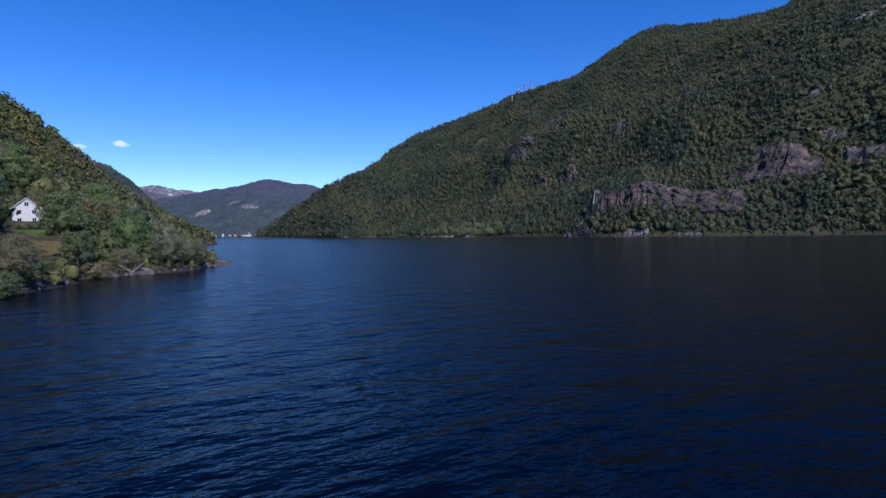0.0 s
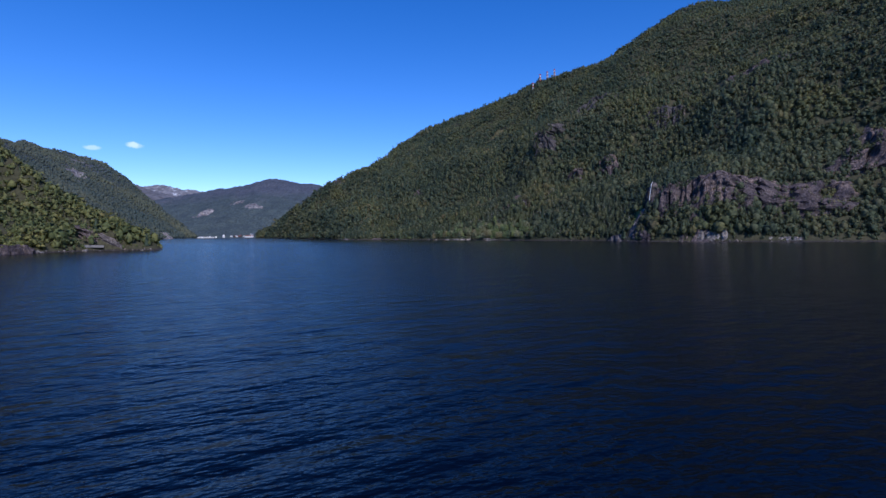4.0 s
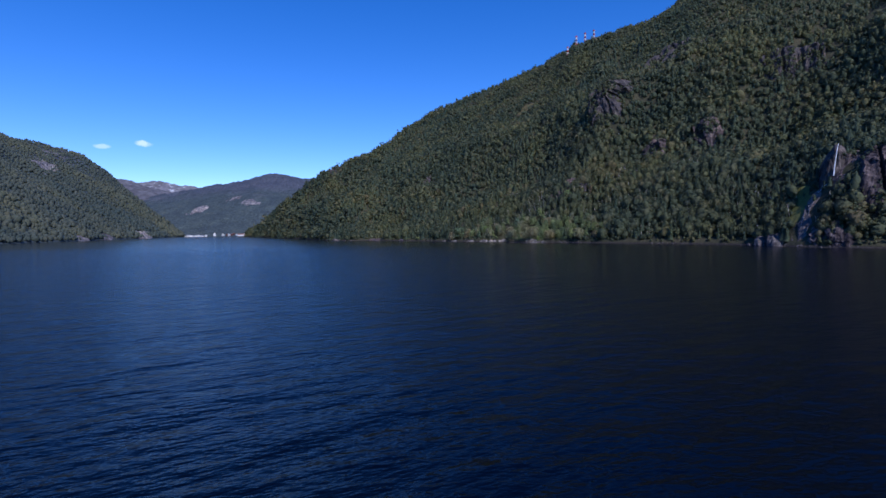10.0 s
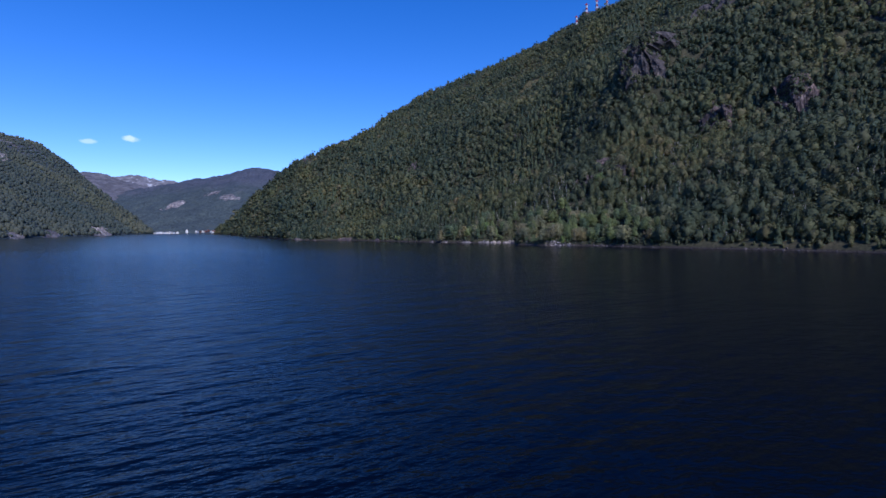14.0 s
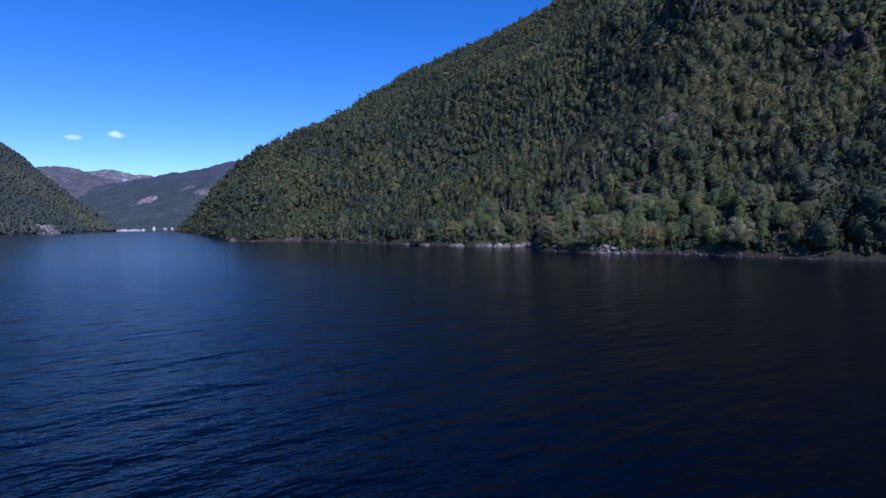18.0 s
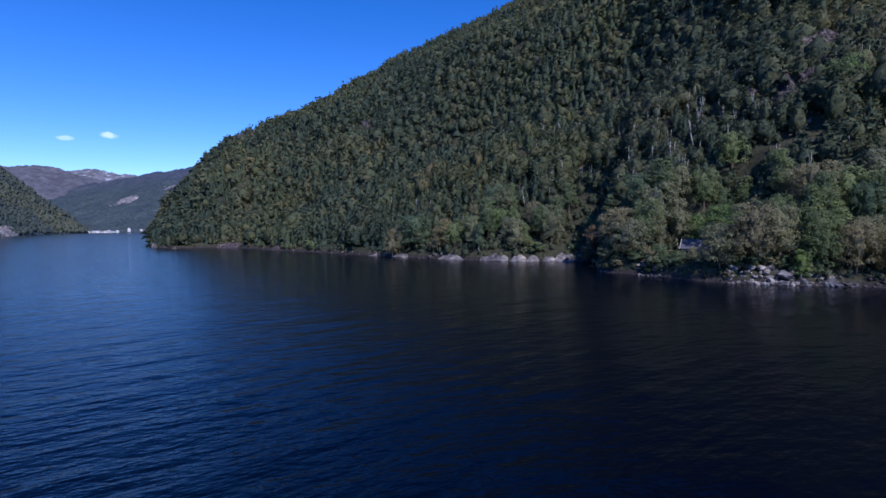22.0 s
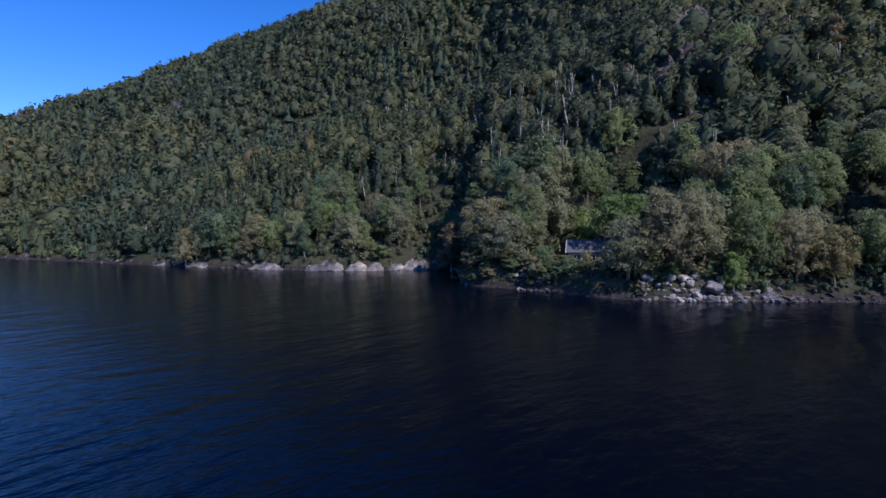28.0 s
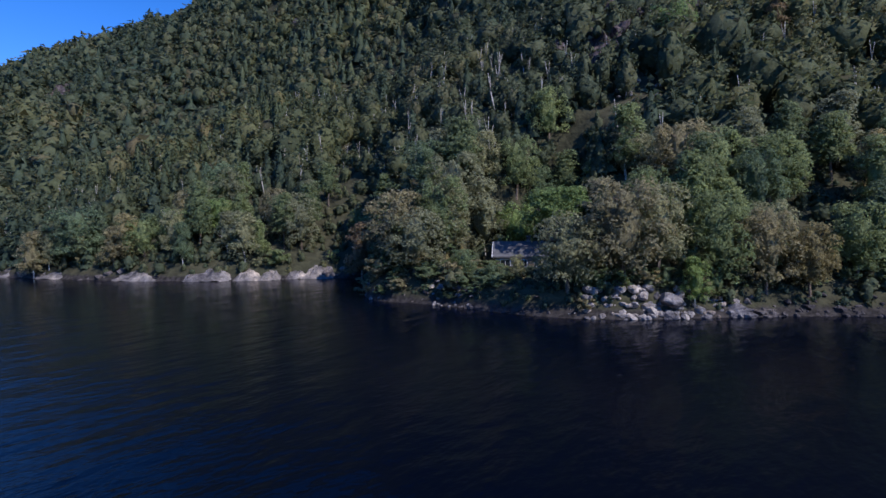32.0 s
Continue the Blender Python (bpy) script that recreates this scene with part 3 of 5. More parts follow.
    w = (q - p).normalized()
    a = w.orthogonal().normalized()
    b = w.cross(a)
    rings = []
    for c, r in ((p, r0), (q, r1)):
        rings.append([bm.verts.new(c + (a * math.cos(2 * math.pi * i / n) + b * math.sin(2 * math.pi * i / n)) * r) for i in range(n)])
    for i in range(n):
        bm.faces.new((rings[0][i], rings[0][(i + 1) % n], rings[1][(i + 1) % n], rings[1][i]))
    bm.faces.new(rings[0][::-1])
    bm.faces.new(rings[1])
    return bm


def bar(p, q, r0, r1=None, n=6):
    return tube(bmesh.new(), p, q, r0, r0 if r1 is None else r1, n)


# ---- cliffs and rocks ----
LEDGES = []     # places on bare rock where bushes cling


def patch(name, bank, x, y, wide, high, mat, seed, label, category, proud=3.0, cliff=0.35, slant=0.0, res=1.2, kind="", ragged=0.9):
    """A piece of the slope round x, y laid bare, with a ragged outline: ribs and clefts pushed out by proud, its upper part
    stepping out by cliff times its height, its rim sunk into the hillside."""
    u0, t0, _z = bank.find(x, y)
    e = 0.002
    q = [np.array(bank.at(np.array(u0 + a), np.array(t0 + b))) for a, b in ((-e, 0), (e, 0), (0, -e), (0, e))]
    per_u, per_t = (q[1] - q[0]) / (2 * e), (q[3] - q[2]) / (2 * e)
    out, _s = bank.downhill(x, y)
    lu = np.hypot(*per_u[:2])
    run = np.hypot(*per_t[:2])
    zs = bank.at(np.array([u0, u0]), np.array([max(t0 - 0.06, 0), t0 + 0.06]))[2]
    lt = max((zs[1] - zs[0]) / (t0 + 0.06 - max(t0 - 0.06, 0)), 0.45 * run) if kind != "flat" else run
    nx, nz = max(14, int(wide * 1.3 / res)), max(12, int(high * 1.3 / res))
    S, H = np.meshgrid(np.linspace(-1.3, 1.3, nx), np.linspace(-1.3, 1.3, nz), indexing="ij")
    a, b = S * wide / 2 + H * high * slant, H * high / 2
    U, T = np.clip(u0 + a / lu, 0, 1), t0 + b / lt
    X, Y, Z = bank.at(U, T)
    r = np.sqrt(np.abs(S) ** 2.2 + np.abs(H) ** 2.2)
    rim = np.clip((1.0 + ragged * fbm(a + 40, b, max(wide, high) * 0.33, 4, seed + 7) - r) / 0.3, -1, 1)
    rib = 1 - np.abs(fbm(a, b * 0.22, 9, 4, seed)) * 2.6
    blocks = np.round(fbm(a, b, 6, 2, seed + 4) * 5) / 5
    up = np.clip((H + 1) / 2, 0, 1)
    joint = np.clip(1 - np.abs(fbm(a + 0.35 * b, b * 0.15, 13, 3, seed + 13)) * 9, 0, 1)
    ledge = np.round((b + 4 * fbm(a, b, 22, 2, seed + 15)) / 7) * 7 - b
    d = proud * (0.8 * rib + 1.2 * blocks + 0.7 * fbm(a, b, 3, 3, seed + 2) - 2.0 * joint + 0.035 * ledge) * 0.5
    step = cliff * high * np.where(up < 0.85, up, (1 - up) * 5.6) * (1 + 0.5 * fbm(a, b, 18, 2, seed + 19))
    on = np.clip(rim, 0, 1)
    lift = np.where(rim > 0, 0.25, 0) + np.where(rim < 0, rim * 3.0, 0)
    X = X + (d + step) * on * out.x
    Y = Y + (d + step) * on * out.y
    Z = Z + lift + on * 0.3 * d
    idx = (np.arange(nx - 1)[:, None] * nz + np.arange(nz - 1)[None]).ravel()
    f = np.stack([idx, idx + nz, idx + nz + 1, idx + 1], 1)
    grass = (rim > 0.15) & (fbm(a, b, 11, 3, seed + 17) + 0.03 * ledge > 0.1)
    LEDGES.append(np.stack([X, Y, Z], -1)[grass])
    return tagged(mesh_object(name, np.stack([X, Y, Z], -1).reshape(-1, 3), f, mat), label, category, kind="structure" if kind == "flat" else "")


def rock_face(name, bank, x, y, z, wide, high, mat, seed, label, proud=3.0, lean=0.35, slant=0.0, res=1.2):
    return patch(name, bank, x, y, wide, high, mat, seed, label, "cliff", proud, max(0.05, 0.75 - lean), slant, res)


def boulder_mesh(seed, level=2, flat=0.75):
    """A rough angular boulder about 1 m across with cut faces."""
    r = random.Random(seed)
    bm = bmesh.new()
    bmesh.ops.create_icosphere(bm, subdivisions=level, radius=0.5)
    cuts = []
    for _ in range(9):
        n = Vector((r.gauss(0, 1), r.gauss(0, 1), r.gauss(0, 1))).normalized()
        cuts.append((n, r.uniform(0.28, 0.42)))
    for v in bm.verts:
        for n, d in cuts:
            over = v.co.dot(n) - d
            if over > 0:
                v.co -= n * over * 0.92
        v.co *= 1 + 0.06 * noise.noise(v.co * 4 + Vector((seed, 0, 0)))
        v.co.z *= flat
    me = bpy.data.meshes.new("boulder")
    bm.to_mesh(me)
    bm.free()
    return me


BOULDERS = [boulder_mesh(k, 3 if k < 4 else 2, random.Random(k).uniform(0.55, 0.9)) for k in range(14)]
for me in BOULDERS:
    me.materials.append(M_STONE)


def boulder(x, y, z, size, rr, label, group="", mat=None, name="boulder"):
    ob = new(name, BOULDERS[rr.randrange(14)])
    s = size * rr.uniform(0.85, 1.15)
    ob.matrix_basis = Matrix.LocRotScale((x, y, z), Euler((rr.uniform(-0.5, 0.5), rr.uniform(-0.5, 0.5), rr.uniform(0, 6.3))), (s, s * rr.uniform(0.7, 1.1), s * rr.uniform(0.8, 1.1)))
    if mat is not None:
        ob.material_slots[0].link = "OBJECT"
        ob.material_slots[0].material = mat
    return tagged(ob, label, "boulder", group)


CLIFFS = [  # x, y, z, wide, high, proud, lean, slant, material, label
    (246, 638, 54, 112, 52, 6, 0.35, 0.1, M_MAUVE, "broad reddish-grey cliff with clefts above the shore wood"),
    (222, 655, 50, 40, 40, 5, 0.25, 0.1, M_MAUVE, "steep buttress of the broad cliff beside the waterfall"),
    (306, 612, 44, 66, 36, 5, 0.25, 0.0, M_MAUVE, "dark ribbed cliff band beside the broad cliff"),
    (392, 618, 86, 86, 60, 6, 0.35, 0.0, M_MAUVE, "tall purple-grey cliff on the mountainside"),
    (475, 592, 97, 64, 24, 4, 0.3, 0.1, M_ROCK, "pale rock ledge high on the mountainside"),
    (459, 622, 62, 26, 18, 3, 0.4, 0.1, M_ROCK, "small pale crag among trees"),
    (459, 656, 120, 10, 18, 2, 0.4, 0.3, M_PALE, "small white scar on the mountainside"),
    (142, 962, 170, 44, 44, 5.5, 0.25, 0.1, M_DARKROCK, "dark columnar crag jutting from the slope"),
    (291, 870, 178, 62, 36, 5, 0.45, 0.0, M_DARKROCK, "dark crag with pale streaks on the slope"),
    (219, 981, 224, 50, 30, 5, 0.4, 0.1, M_DARKROCK, "grey crag below the ridge"),
    (361, 817, 214, 66, 28, 4, 0.5, 0.9, M_MAUVE, "long slanting rock scar on the upper slope"),
    (170, 896, 94, 24, 26, 5, 0.2, 0.0, M_MAUVE, "narrow mauve crag between trees"),
    (209, 870, 109, 24, 28, 5, 0.2, 0.0, M_MAUVE, "narrow mauve crag between trees"),
    (101, 892, 62, 18, 18, 4, 0.2, 0.0, M_MAUVE, "small mauve crag between trees"),
    (46, 1073, 116, 22, 13, 3, 0.4, 0.1, M_DARKROCK, "small grey crag between trees"),
    (88, 898, 60, 26, 32, 4, 0.3, 0.35, M_MAUVE, "broken mauve crag with loose blocks"),
    # dark crag added to stand for the deep shade beside the scar
    (97, 882, 56, 16, 16, 6, 0.05, 0.0, M_DARKROCK, "dark rock wall standing in for deep shade under the cliff"),
    (-74, 1180, 80, 30, 16, 3, 0.5, 0.3, M_MAUVE, "bare mauve scar on the wooded nose"),
    (-101, 1310, 124, 52, 15, 3, 0.8, 0.6, M_MAUVE, "bare rock strip below the skyline"),
    (-330, 1600, 120, 50, 26, 4, 0.6, 0.3, M_DARKROCK, "bare rocky shoulder near the headland's crest"),
    (120, 1085, 205, 40, 14, 3, 0.7, 0.2, M_DARKROCK, "dark rock band on the upper slope"),
    (330, 1000, 250, 44, 16, 3, 0.7, 0.2, M_MAUVE, "weathered rock band below the ridge"),
    (640, 796, 340, 16, 44, 2, 0.7, 0.5, M_PALE, "pale scree chute high on the mountain"),
    (600, 757, 310, 15, 44, 2, 0.7, 0.5, M_PALE, "pale scree chute high on the mountain"),
    (560, 719, 285, 13, 40, 2, 0.7, 0.5, M_PALE, "narrow foot of a pale scree chute"),
]
for k, (x, y, z, w, h, pr, le, sl, mat, lab) in enumerate(CLIFFS):
    rock_face("cliff", RIGHT, x, y, z, w, h, mat, 100 + 11 * k, lab, pr, le, sl, max(0.9, w / 60))
FAR_ROCK = [  # bank, x, y, wide, high, material, label
    (BEYOND, -1424, 2080, 110, 80, M_FARROCK, "bare grey rock wall high on the headland"), (BEYOND, -1540, 2270, 90, 40, M_FARROCK, "purple-grey rock face near the headland's top"),
    (BEYOND, -938, 1680, 120, 34, M_FARROCK, "dark rock wall beside the far shore"), (BEYOND, -1023, 1974, 130, 34, M_FARROCK, "low rock wall beside the far shore"),
    (BEYOND, -868, 1500, 60, 20, M_FARROCK, "dark rock wall at the headland's foot"),
    (WOODED, -1535, 3342, 120, 70, M_FARROCK, "pale rock face on the wooded fell"), (WOODED, -1390, 3492, 70, 36, M_FARROCK, "small pale rock face on the wooded fell"),
    (WOODED, -1242, 3382, 100, 34, M_FARROCK, "long pale rock band on the wooded fell")]
for k, (bk, x, y, w, h, mat, lab) in enumerate(FAR_ROCK):
    rock_face("cliff", bk, x, y, 0, w, h, mat, 700 + 9 * k, lab, 5, 0.5, 0.1, w / 45)
SHORE_ROCK = [  # bank, x, y, z, wide, high, proud, lean, material, label
    (RIGHT, -143, 1061, 4, 20, 9, 2, 0.2, M_MAUVE, "dark steep rock at the water's edge"),
    (RIGHT, -100, 1018, 2.5, 12, 6, 1.5, 0.3, M_MAUVE, "small dark rock at the water's edge"),
    (RIGHT, -200, 1092, 2.5, 26, 6, 2, 0.3, M_ROCK, "low rock at the point of the wood"),
    (RIGHT, 165, 688, 5, 26, 12, 3, 0.4, M_ROCK, "bare rock slope where the stream meets the fjord"),
    (RIGHT, 178, 655, 5, 22, 11, 3, 0.3, M_MAUVE, "bare rock bluff beside the stream mouth"),
    (RIGHT, 226, 610, 4, 22, 8, 2.5, 0.3, M_PALE, "pale rock at the foot of the wood"),
    (RIGHT, 280, 578, 1.2, 30, 3, 1.5, 0.3, M_PALE, "long low pale rock along the shore"),
    (LEFT, -264, 436, 4, 26, 10, 3, 0.3, M_MAUVE, "dark sloping rock at the foot of the hill"),
    (LEFT, -248, 494, 8, 9, 13, 1.5, 0.5, M_ROCK, "slanting bare slab above the shore"),
    (LEFT, -264, 492, 30, 18, 13, 3, 0.2, M_MAUVE, "grey cliff above the road tunnel"),
    (LEFT, -73, 100, 2.2, 8, 2, 1.0, 0.4, M_PALE, "weathered grey shore rock"),
    (LEFT, -69, 113, 0.9, 12, 1.1, 0.6, 0.5, M_PALE, "low cracked shore rock"),
]
for k, (bk, x, y, z, w, h, pr, le, mat, lab) in enumerate(SHORE_ROCK):
    rock_face("crag", bk, x, y, z, w, h, mat, 400 + 7 * k, lab, pr, le, 0.0, max(0.35, w / 50))


def slab(name, x, y, wide, deep, high, turn, seed, mat, label):
    """A smooth ice-worn rock hump rising out of the water."""
    n = 34
    A, B = np.meshgrid(np.linspace(-1, 1, n), np.linspace(-1, 1, n), indexing="ij")
    r = np.sqrt(A ** 2 + B ** 2)
    crest = np.clip(1 - r ** 2.2 * (1 + 0.5 * fbm(A * 3, B * 3, 1.3, 3, seed)), -0.6, 1)
    Z = 0.72 * high * crest * (0.75 + 0.25 * np.tanh((A * 0.5 + B + 0.5) * 3)) + 0.4 * high * fbm(A * 4, B * 4, 1.0, 4, seed + 3) * np.clip(1.2 - r, 0, 1)
    Z = np.maximum(Z, -0.5)
    c, s_ = math.cos(turn), math.sin(turn)
    X, Y = A * wide / 2, B * deep / 2
    P = np.stack([x + X * c - Y * s_, y + X * s_ + Y * c, Z], -1).reshape(-1, 3)
    idx = (np.arange(n - 1)[:, None] * n + np.arange(n - 1)[None]).ravel()
    return tagged(mesh_object(name, P, np.stack([idx, idx + n, idx + n + 1, idx + 1], 1), mat, smooth=True), label, "rock")


for x, y, w, d, h, tn, lab in [
        (-1.5, 917.5, 9.5, 6, 2.6, -0.45, "pale ice-worn rock slab sloping into the water"), (5.5, 913.5, 5, 5, 2.2, -0.4, "pale grey rounded shore rock"),
        (9.5, 912, 4, 5, 2.0, -0.3, "mauve-grey rounded shore rock"), (19, 909.5, 7, 5.5, 2.9, -0.2, "large pale block of shore rock"),
        (14, 911, 5, 4, 1.9, -0.3, "cracked mauve shore rock"), (24.5, 907.5, 4, 3, 0.9, -0.2, "low rock at the mouth of the cove"),
        (-15, 927.5, 12, 6, 2.2, -0.75, "pale rock hump with dry grass on top"), (-33, 945, 11, 5, 1.7, -0.75, "low pale rock under birches"),
        (-44, 956, 7, 4, 1.2, -0.75, "low pale rock at the water's edge"), (-62, 977, 9, 4, 1.6, -0.75, "low pale rock at the water's edge")]:
    slab("rock_slab", x, y, w * 1.25, d, h * 1.1, tn, int(abs(x * 7 + y)), M_PALE, lab)
slab("rock_spit", -66, 152, 9, 20, 1.3, 0.3, 5, M_TAWNY, "flat tawny rock spit running into the fjord")
slab("rock_spit", -69, 163, 5, 9, 0.6, 0.5, 9, M_TAWNY, "pale tip of the rock spit")

# tumbled stones along the near shore
rr = random.Random(12)
boulder(42.5, 843.3, RIGHT.ground(42.5, 843.3) + 0.6, 3.1, rr, "large pale rounded boulder on the stone bank", mat=M_STONE)
boulder(38.4, 846.4, RIGHT.ground(38.4, 846.4) + 0.3, 1.7, rr, "grey block above the stone bank", "stones of the shore bank")
boulder(37.0, 848, RIGHT.ground(37, 848) + 0.3, 1.4, rr, "grey block above the stone bank", "stones of the shore bank")
bank_u = RIGHT.k[:, :2]


def along(u0, u1):
    """A shoreline stretch between two shore points, with its inland side."""
    i0 = int(np.argmin(np.hypot(bank_u[:, 0] - u0[0], bank_u[:, 1] - u0[1])))
    i1 = int(np.argmin(np.hypot(bank_u[:, 0] - u1[0], bank_u[:, 1] - u1[1])))
    return i0, i1


def stone_bank(p0, p1, count, small, large, depth, label, group, rise=0.5, mat=None):
    i0, i1 = along(p0, p1)
    for _ in range(count):
        i = rr.uniform(i0, i1)
        j = min(int(i), len(bank_u) - 2)
        p = bank_u[j] + (bank_u[j + 1] - bank_u[j]) * (i - j)
        q = RIGHT.k[j, 2:4] - p
        q = q / np.hypot(*q)
        d = rr.uniform(-0.7, depth)
        s = rr.uniform(small, large) * (1.25 if d > depth * 0.4 else 0.85)
        boulder(p[0] + q[0] * d, p[1] + q[1] * d, max(-0.1, d * rise if d < 0.3 else RIGHT.ground(p[0] + q[0] * d, p[1] + q[1] * d)) + s * 0.22, s, rr, label, group, mat)


stone_bank((34.8, 848), (46, 840), 120, 0.45, 1.3, 3.2, "angular pale grey stone of the tumbled shore bank", "stones of the shore bank", 0.55)
stone_bank((46, 840), (64, 831), 50, 0.3, 0.9, 1.5, "dark grey stone at the foot of the trees", "stones of the shore bank", 0.5, M_ROCK)
# these stones take a darker rock colour to paint the shade on this shore
stone_bank((20, 877), (35, 848), 18, 0.3, 0.8, 1.6, "small shore stone, its dark colour standing for shade", "stones below the cabin", 0.35, M_DARKROCK)
stone_bank((64, 831), (95, 792), 10, 0.5, 1.3, 1.6, "grey stone at the foot of the trees", "stones of the shore bank", 0.5)
stone_bank((19.8, 879), (21.5, 873), 16, 0.4, 1.0, 1.2, "pale grey stone at the tip of the cove", "stones below the cabin", 0.35)
stone_bank((25, 866.5), (29, 859), 30, 0.4, 1.1, 1.6, "pale grey stone below the cabin", "stones below the cabin", 0.35)
lk = LEFT.k[(LEFT.k[:, 1] > 60) & (LEFT.k[:, 1] < 150)]
for _ in range(20):   # stones of the western shore
    p = lk[rr.randrange(len(lk))]
    boulder(p[0] - rr.uniform(-0.3, 1.5), p[1] + rr.uniform(-0.5, 0.5), 0.25, rr.uniform(0.5, 1.5), rr, "weathered grey stone on the western shore", "stones of the western shore", M_PALE)
for _ in range(24):   # loose scree on the slope
    a, d = rr.uniform(-5, 5), rr.uniform(-7, 7)
    x, y = 67 + a + d * 0.4, 870 + d
    boulder(x, y, RIGHT.ground(x, y) + 0.7, rr.uniform(0.7, 2.1), rr, "loose mauve-grey block of the scree", "blocks of the scree")

def ico(level=1):
    bm = bmesh.new()
    bmesh.ops.create_icosphere(bm, subdivisions=level, radius=1.0)
    v = np.array([p.co[:] for p in bm.verts])
    f = np.array([[p.index for p in q.verts] for q in bm.faces])
    bm.free()
    return v, f


def shore_stones(name, bank, keep, per_metre, label, mat, deep=2.0, rise=0.4):
    """Countless small stones along a waterline, joined."""
    g = np.random.default_rng(31)
    k = bank.k[keep(bank.k[:, 0], bank.k[:, 1])]
    seg = np.hypot(*np.diff(k[:, :2], axis=0).T)
    cum = np.concatenate([[0], np.cumsum(seg)])
    n = int(cum[-1] * per_metre)
    s = g.uniform(0, cum[-1], n)
    x, y, rx, ry = (np.interp(s, cum, k[:, c]) for c in range(4))
    q = np.stack([rx - x, ry - y], 1)
    q /= np.hypot(q[:, 0], q[:, 1])[:, None]
    d = g.uniform(-0.5, deep, n) + 0.8 * fbm(x, y, 14, 2, 8)
    size = g.gamma(2.0, 0.2, n).clip(0.15, 1.3) * (1 + 1.4 * fbm(x, y, 25, 2, 5)).clip(0.4, 2)
    iv, jf = ico(1)
    iv = iv[None] * (1 + 0.3 * g.normal(size=(n, 12, 1)).clip(-1, 1)) * (size[:, None] * g.uniform(0.6, 1.3, (n, 3)) * np.array([1, 1, 0.7]))[:, None]
    iv = iv + np.stack([x + q[:, 0] * d, y + q[:, 1] * d, np.where(d < 0, d * 0.5, 0.3 + rise * np.minimum(d, 2)) + 0.15 * size], 1)[:, None]
    f = (jf[None] + (np.arange(n) * 12)[:, None, None]).reshape(-1, 3)
    tagged(mesh_object(name, iv.reshape(-1, 3), f, mat), label, "stones", kind="stuff")


shore_stones("shore_stones", RIGHT, lambda x, y: (y < 1110) & (y > 560) & (x < 320), 1.2, "grey stones along the waterline under the wood", M_ROCK)
shore_stones("rubble", RIGHT, lambda x, y: (y < 882) & (y > 829) & (x > 33) & (x < 50), 24, "angular grey rubble filling the stone bank", M_STONE, 3.2, 0.45)
shore_stones("rubble", RIGHT, lambda x, y: (y < 841) & (y > 824) & (x > 49) & (x < 76), 12, "grey rubble along the foot of the trees", M_ROCK, 1.8, 0.42)
shore_stones("shore_stones", LEFT, lambda x, y: (y > 55) & (y < 600), 1.4, "weathered stones along the western waterline", M_PALE)

# ---- waterfall and stream ----
fall_bm = bmesh.new()
fall_prev = None
for k in range(15):
    s_ = k / 14
    c = Vector((196.6 - 3.4 * s_ ** 0.8, 673.9 - 0.9 * s_ ** 0.5, 60.5 - 19 * s_ ** 1.2))
    w = 0.16 + 0.2 * s_ + 0.06 * math.sin(k * 2.1)
    row = [fall_bm.verts.new(c + Vector((0.83 * q * w, -0.55 * q * w, 0)) + Vector((-0.5, -0.8, 0)) * (0.5 - abs(q) * 0.4)) for q in (-1, -0.3, 0.3, 1)]
    if fall_prev:
        for a in range(3):
            fall_bm.faces.new((fall_prev[a], fall_prev[a + 1], row[a + 1], row[a]))
    fall_prev = row
part("waterfall", fall_bm, M_FOAM, None, smooth=True)
tagged(bpy.data.objects["waterfall"], "thin white waterfall dropping beside the broad cliff", "waterfall")
sg, hg = np.meshgrid(np.linspace(-8.5, 8.5, 44), np.linspace(0, 1, 40), indexing="ij")
rough = 1.1 * (1 - 2.4 * np.abs(fbm(sg, hg * 6, 3.5, 4, 61))) + 0.8 * np.round(fbm(sg, hg * 26, 5, 2, 64) * 4) / 4
og = 3.0 - 7.0 * (np.abs(sg + 1.2 * fbm(sg, hg * 20, 7, 3, 66)) / 8.5) ** 2.2 + rough - 7 * np.clip((hg - 0.82) / 0.18, 0, 1) ** 1.6
wx, wy, wz = 198 + 0.817 * sg - 0.577 * og, 677.5 - 0.577 * sg - 0.817 * og, 33 + 27 * hg * (1 - 0.45 * (sg / 8.5) ** 2) + 3.0 * fbm(sg, hg, 4, 3, 67)
ig = (np.arange(43)[:, None] * 40 + np.arange(39)[None]).ravel()
tagged(mesh_object("cliff", np.stack([wx, wy, wz], -1).reshape(-1, 3), np.stack([ig, ig + 40, ig + 41, ig + 1], 1), M_DARKROCK), "dark wet rock wall behind the waterfall", "cliff")
for k, (x0, y0, x1, y1, w) in enumerate([(194, 676, 190.5, 683, 0.7), (188, 684, 184, 681.5, 0.8), (181, 680, 176, 675, 0.9)]):
    bm = bmesh.new()
    prev = None
    for j in range(9):
        q = j / 8
        x, y = x0 + (x1 - x0) * q + 0.5 * math.sin(j * 1.7 + k), y0 + (y1 - y0) * q + 0.4 * math.cos(j * 2.3)
        z = RIGHT.ground(x, y) + 1.0
        row = [bm.verts.new((x - 0.5 * w, y - 0.9 * w, z)), bm.verts.new((x, y, z + 0.25)), bm.verts.new((x + 0.5 * w, y + 0.9 * w, z))]
        if prev:
            for a in range(2):
                bm.faces.new((prev[a], prev[a + 1], row[a + 1], row[a]))
        prev = row
    ob = part("stream_cascade", bm, M_FOAM, None, smooth=True)
    tagged(ob, "short white cascade of the stream on bare rock", "cascade", "cascades of the stream")
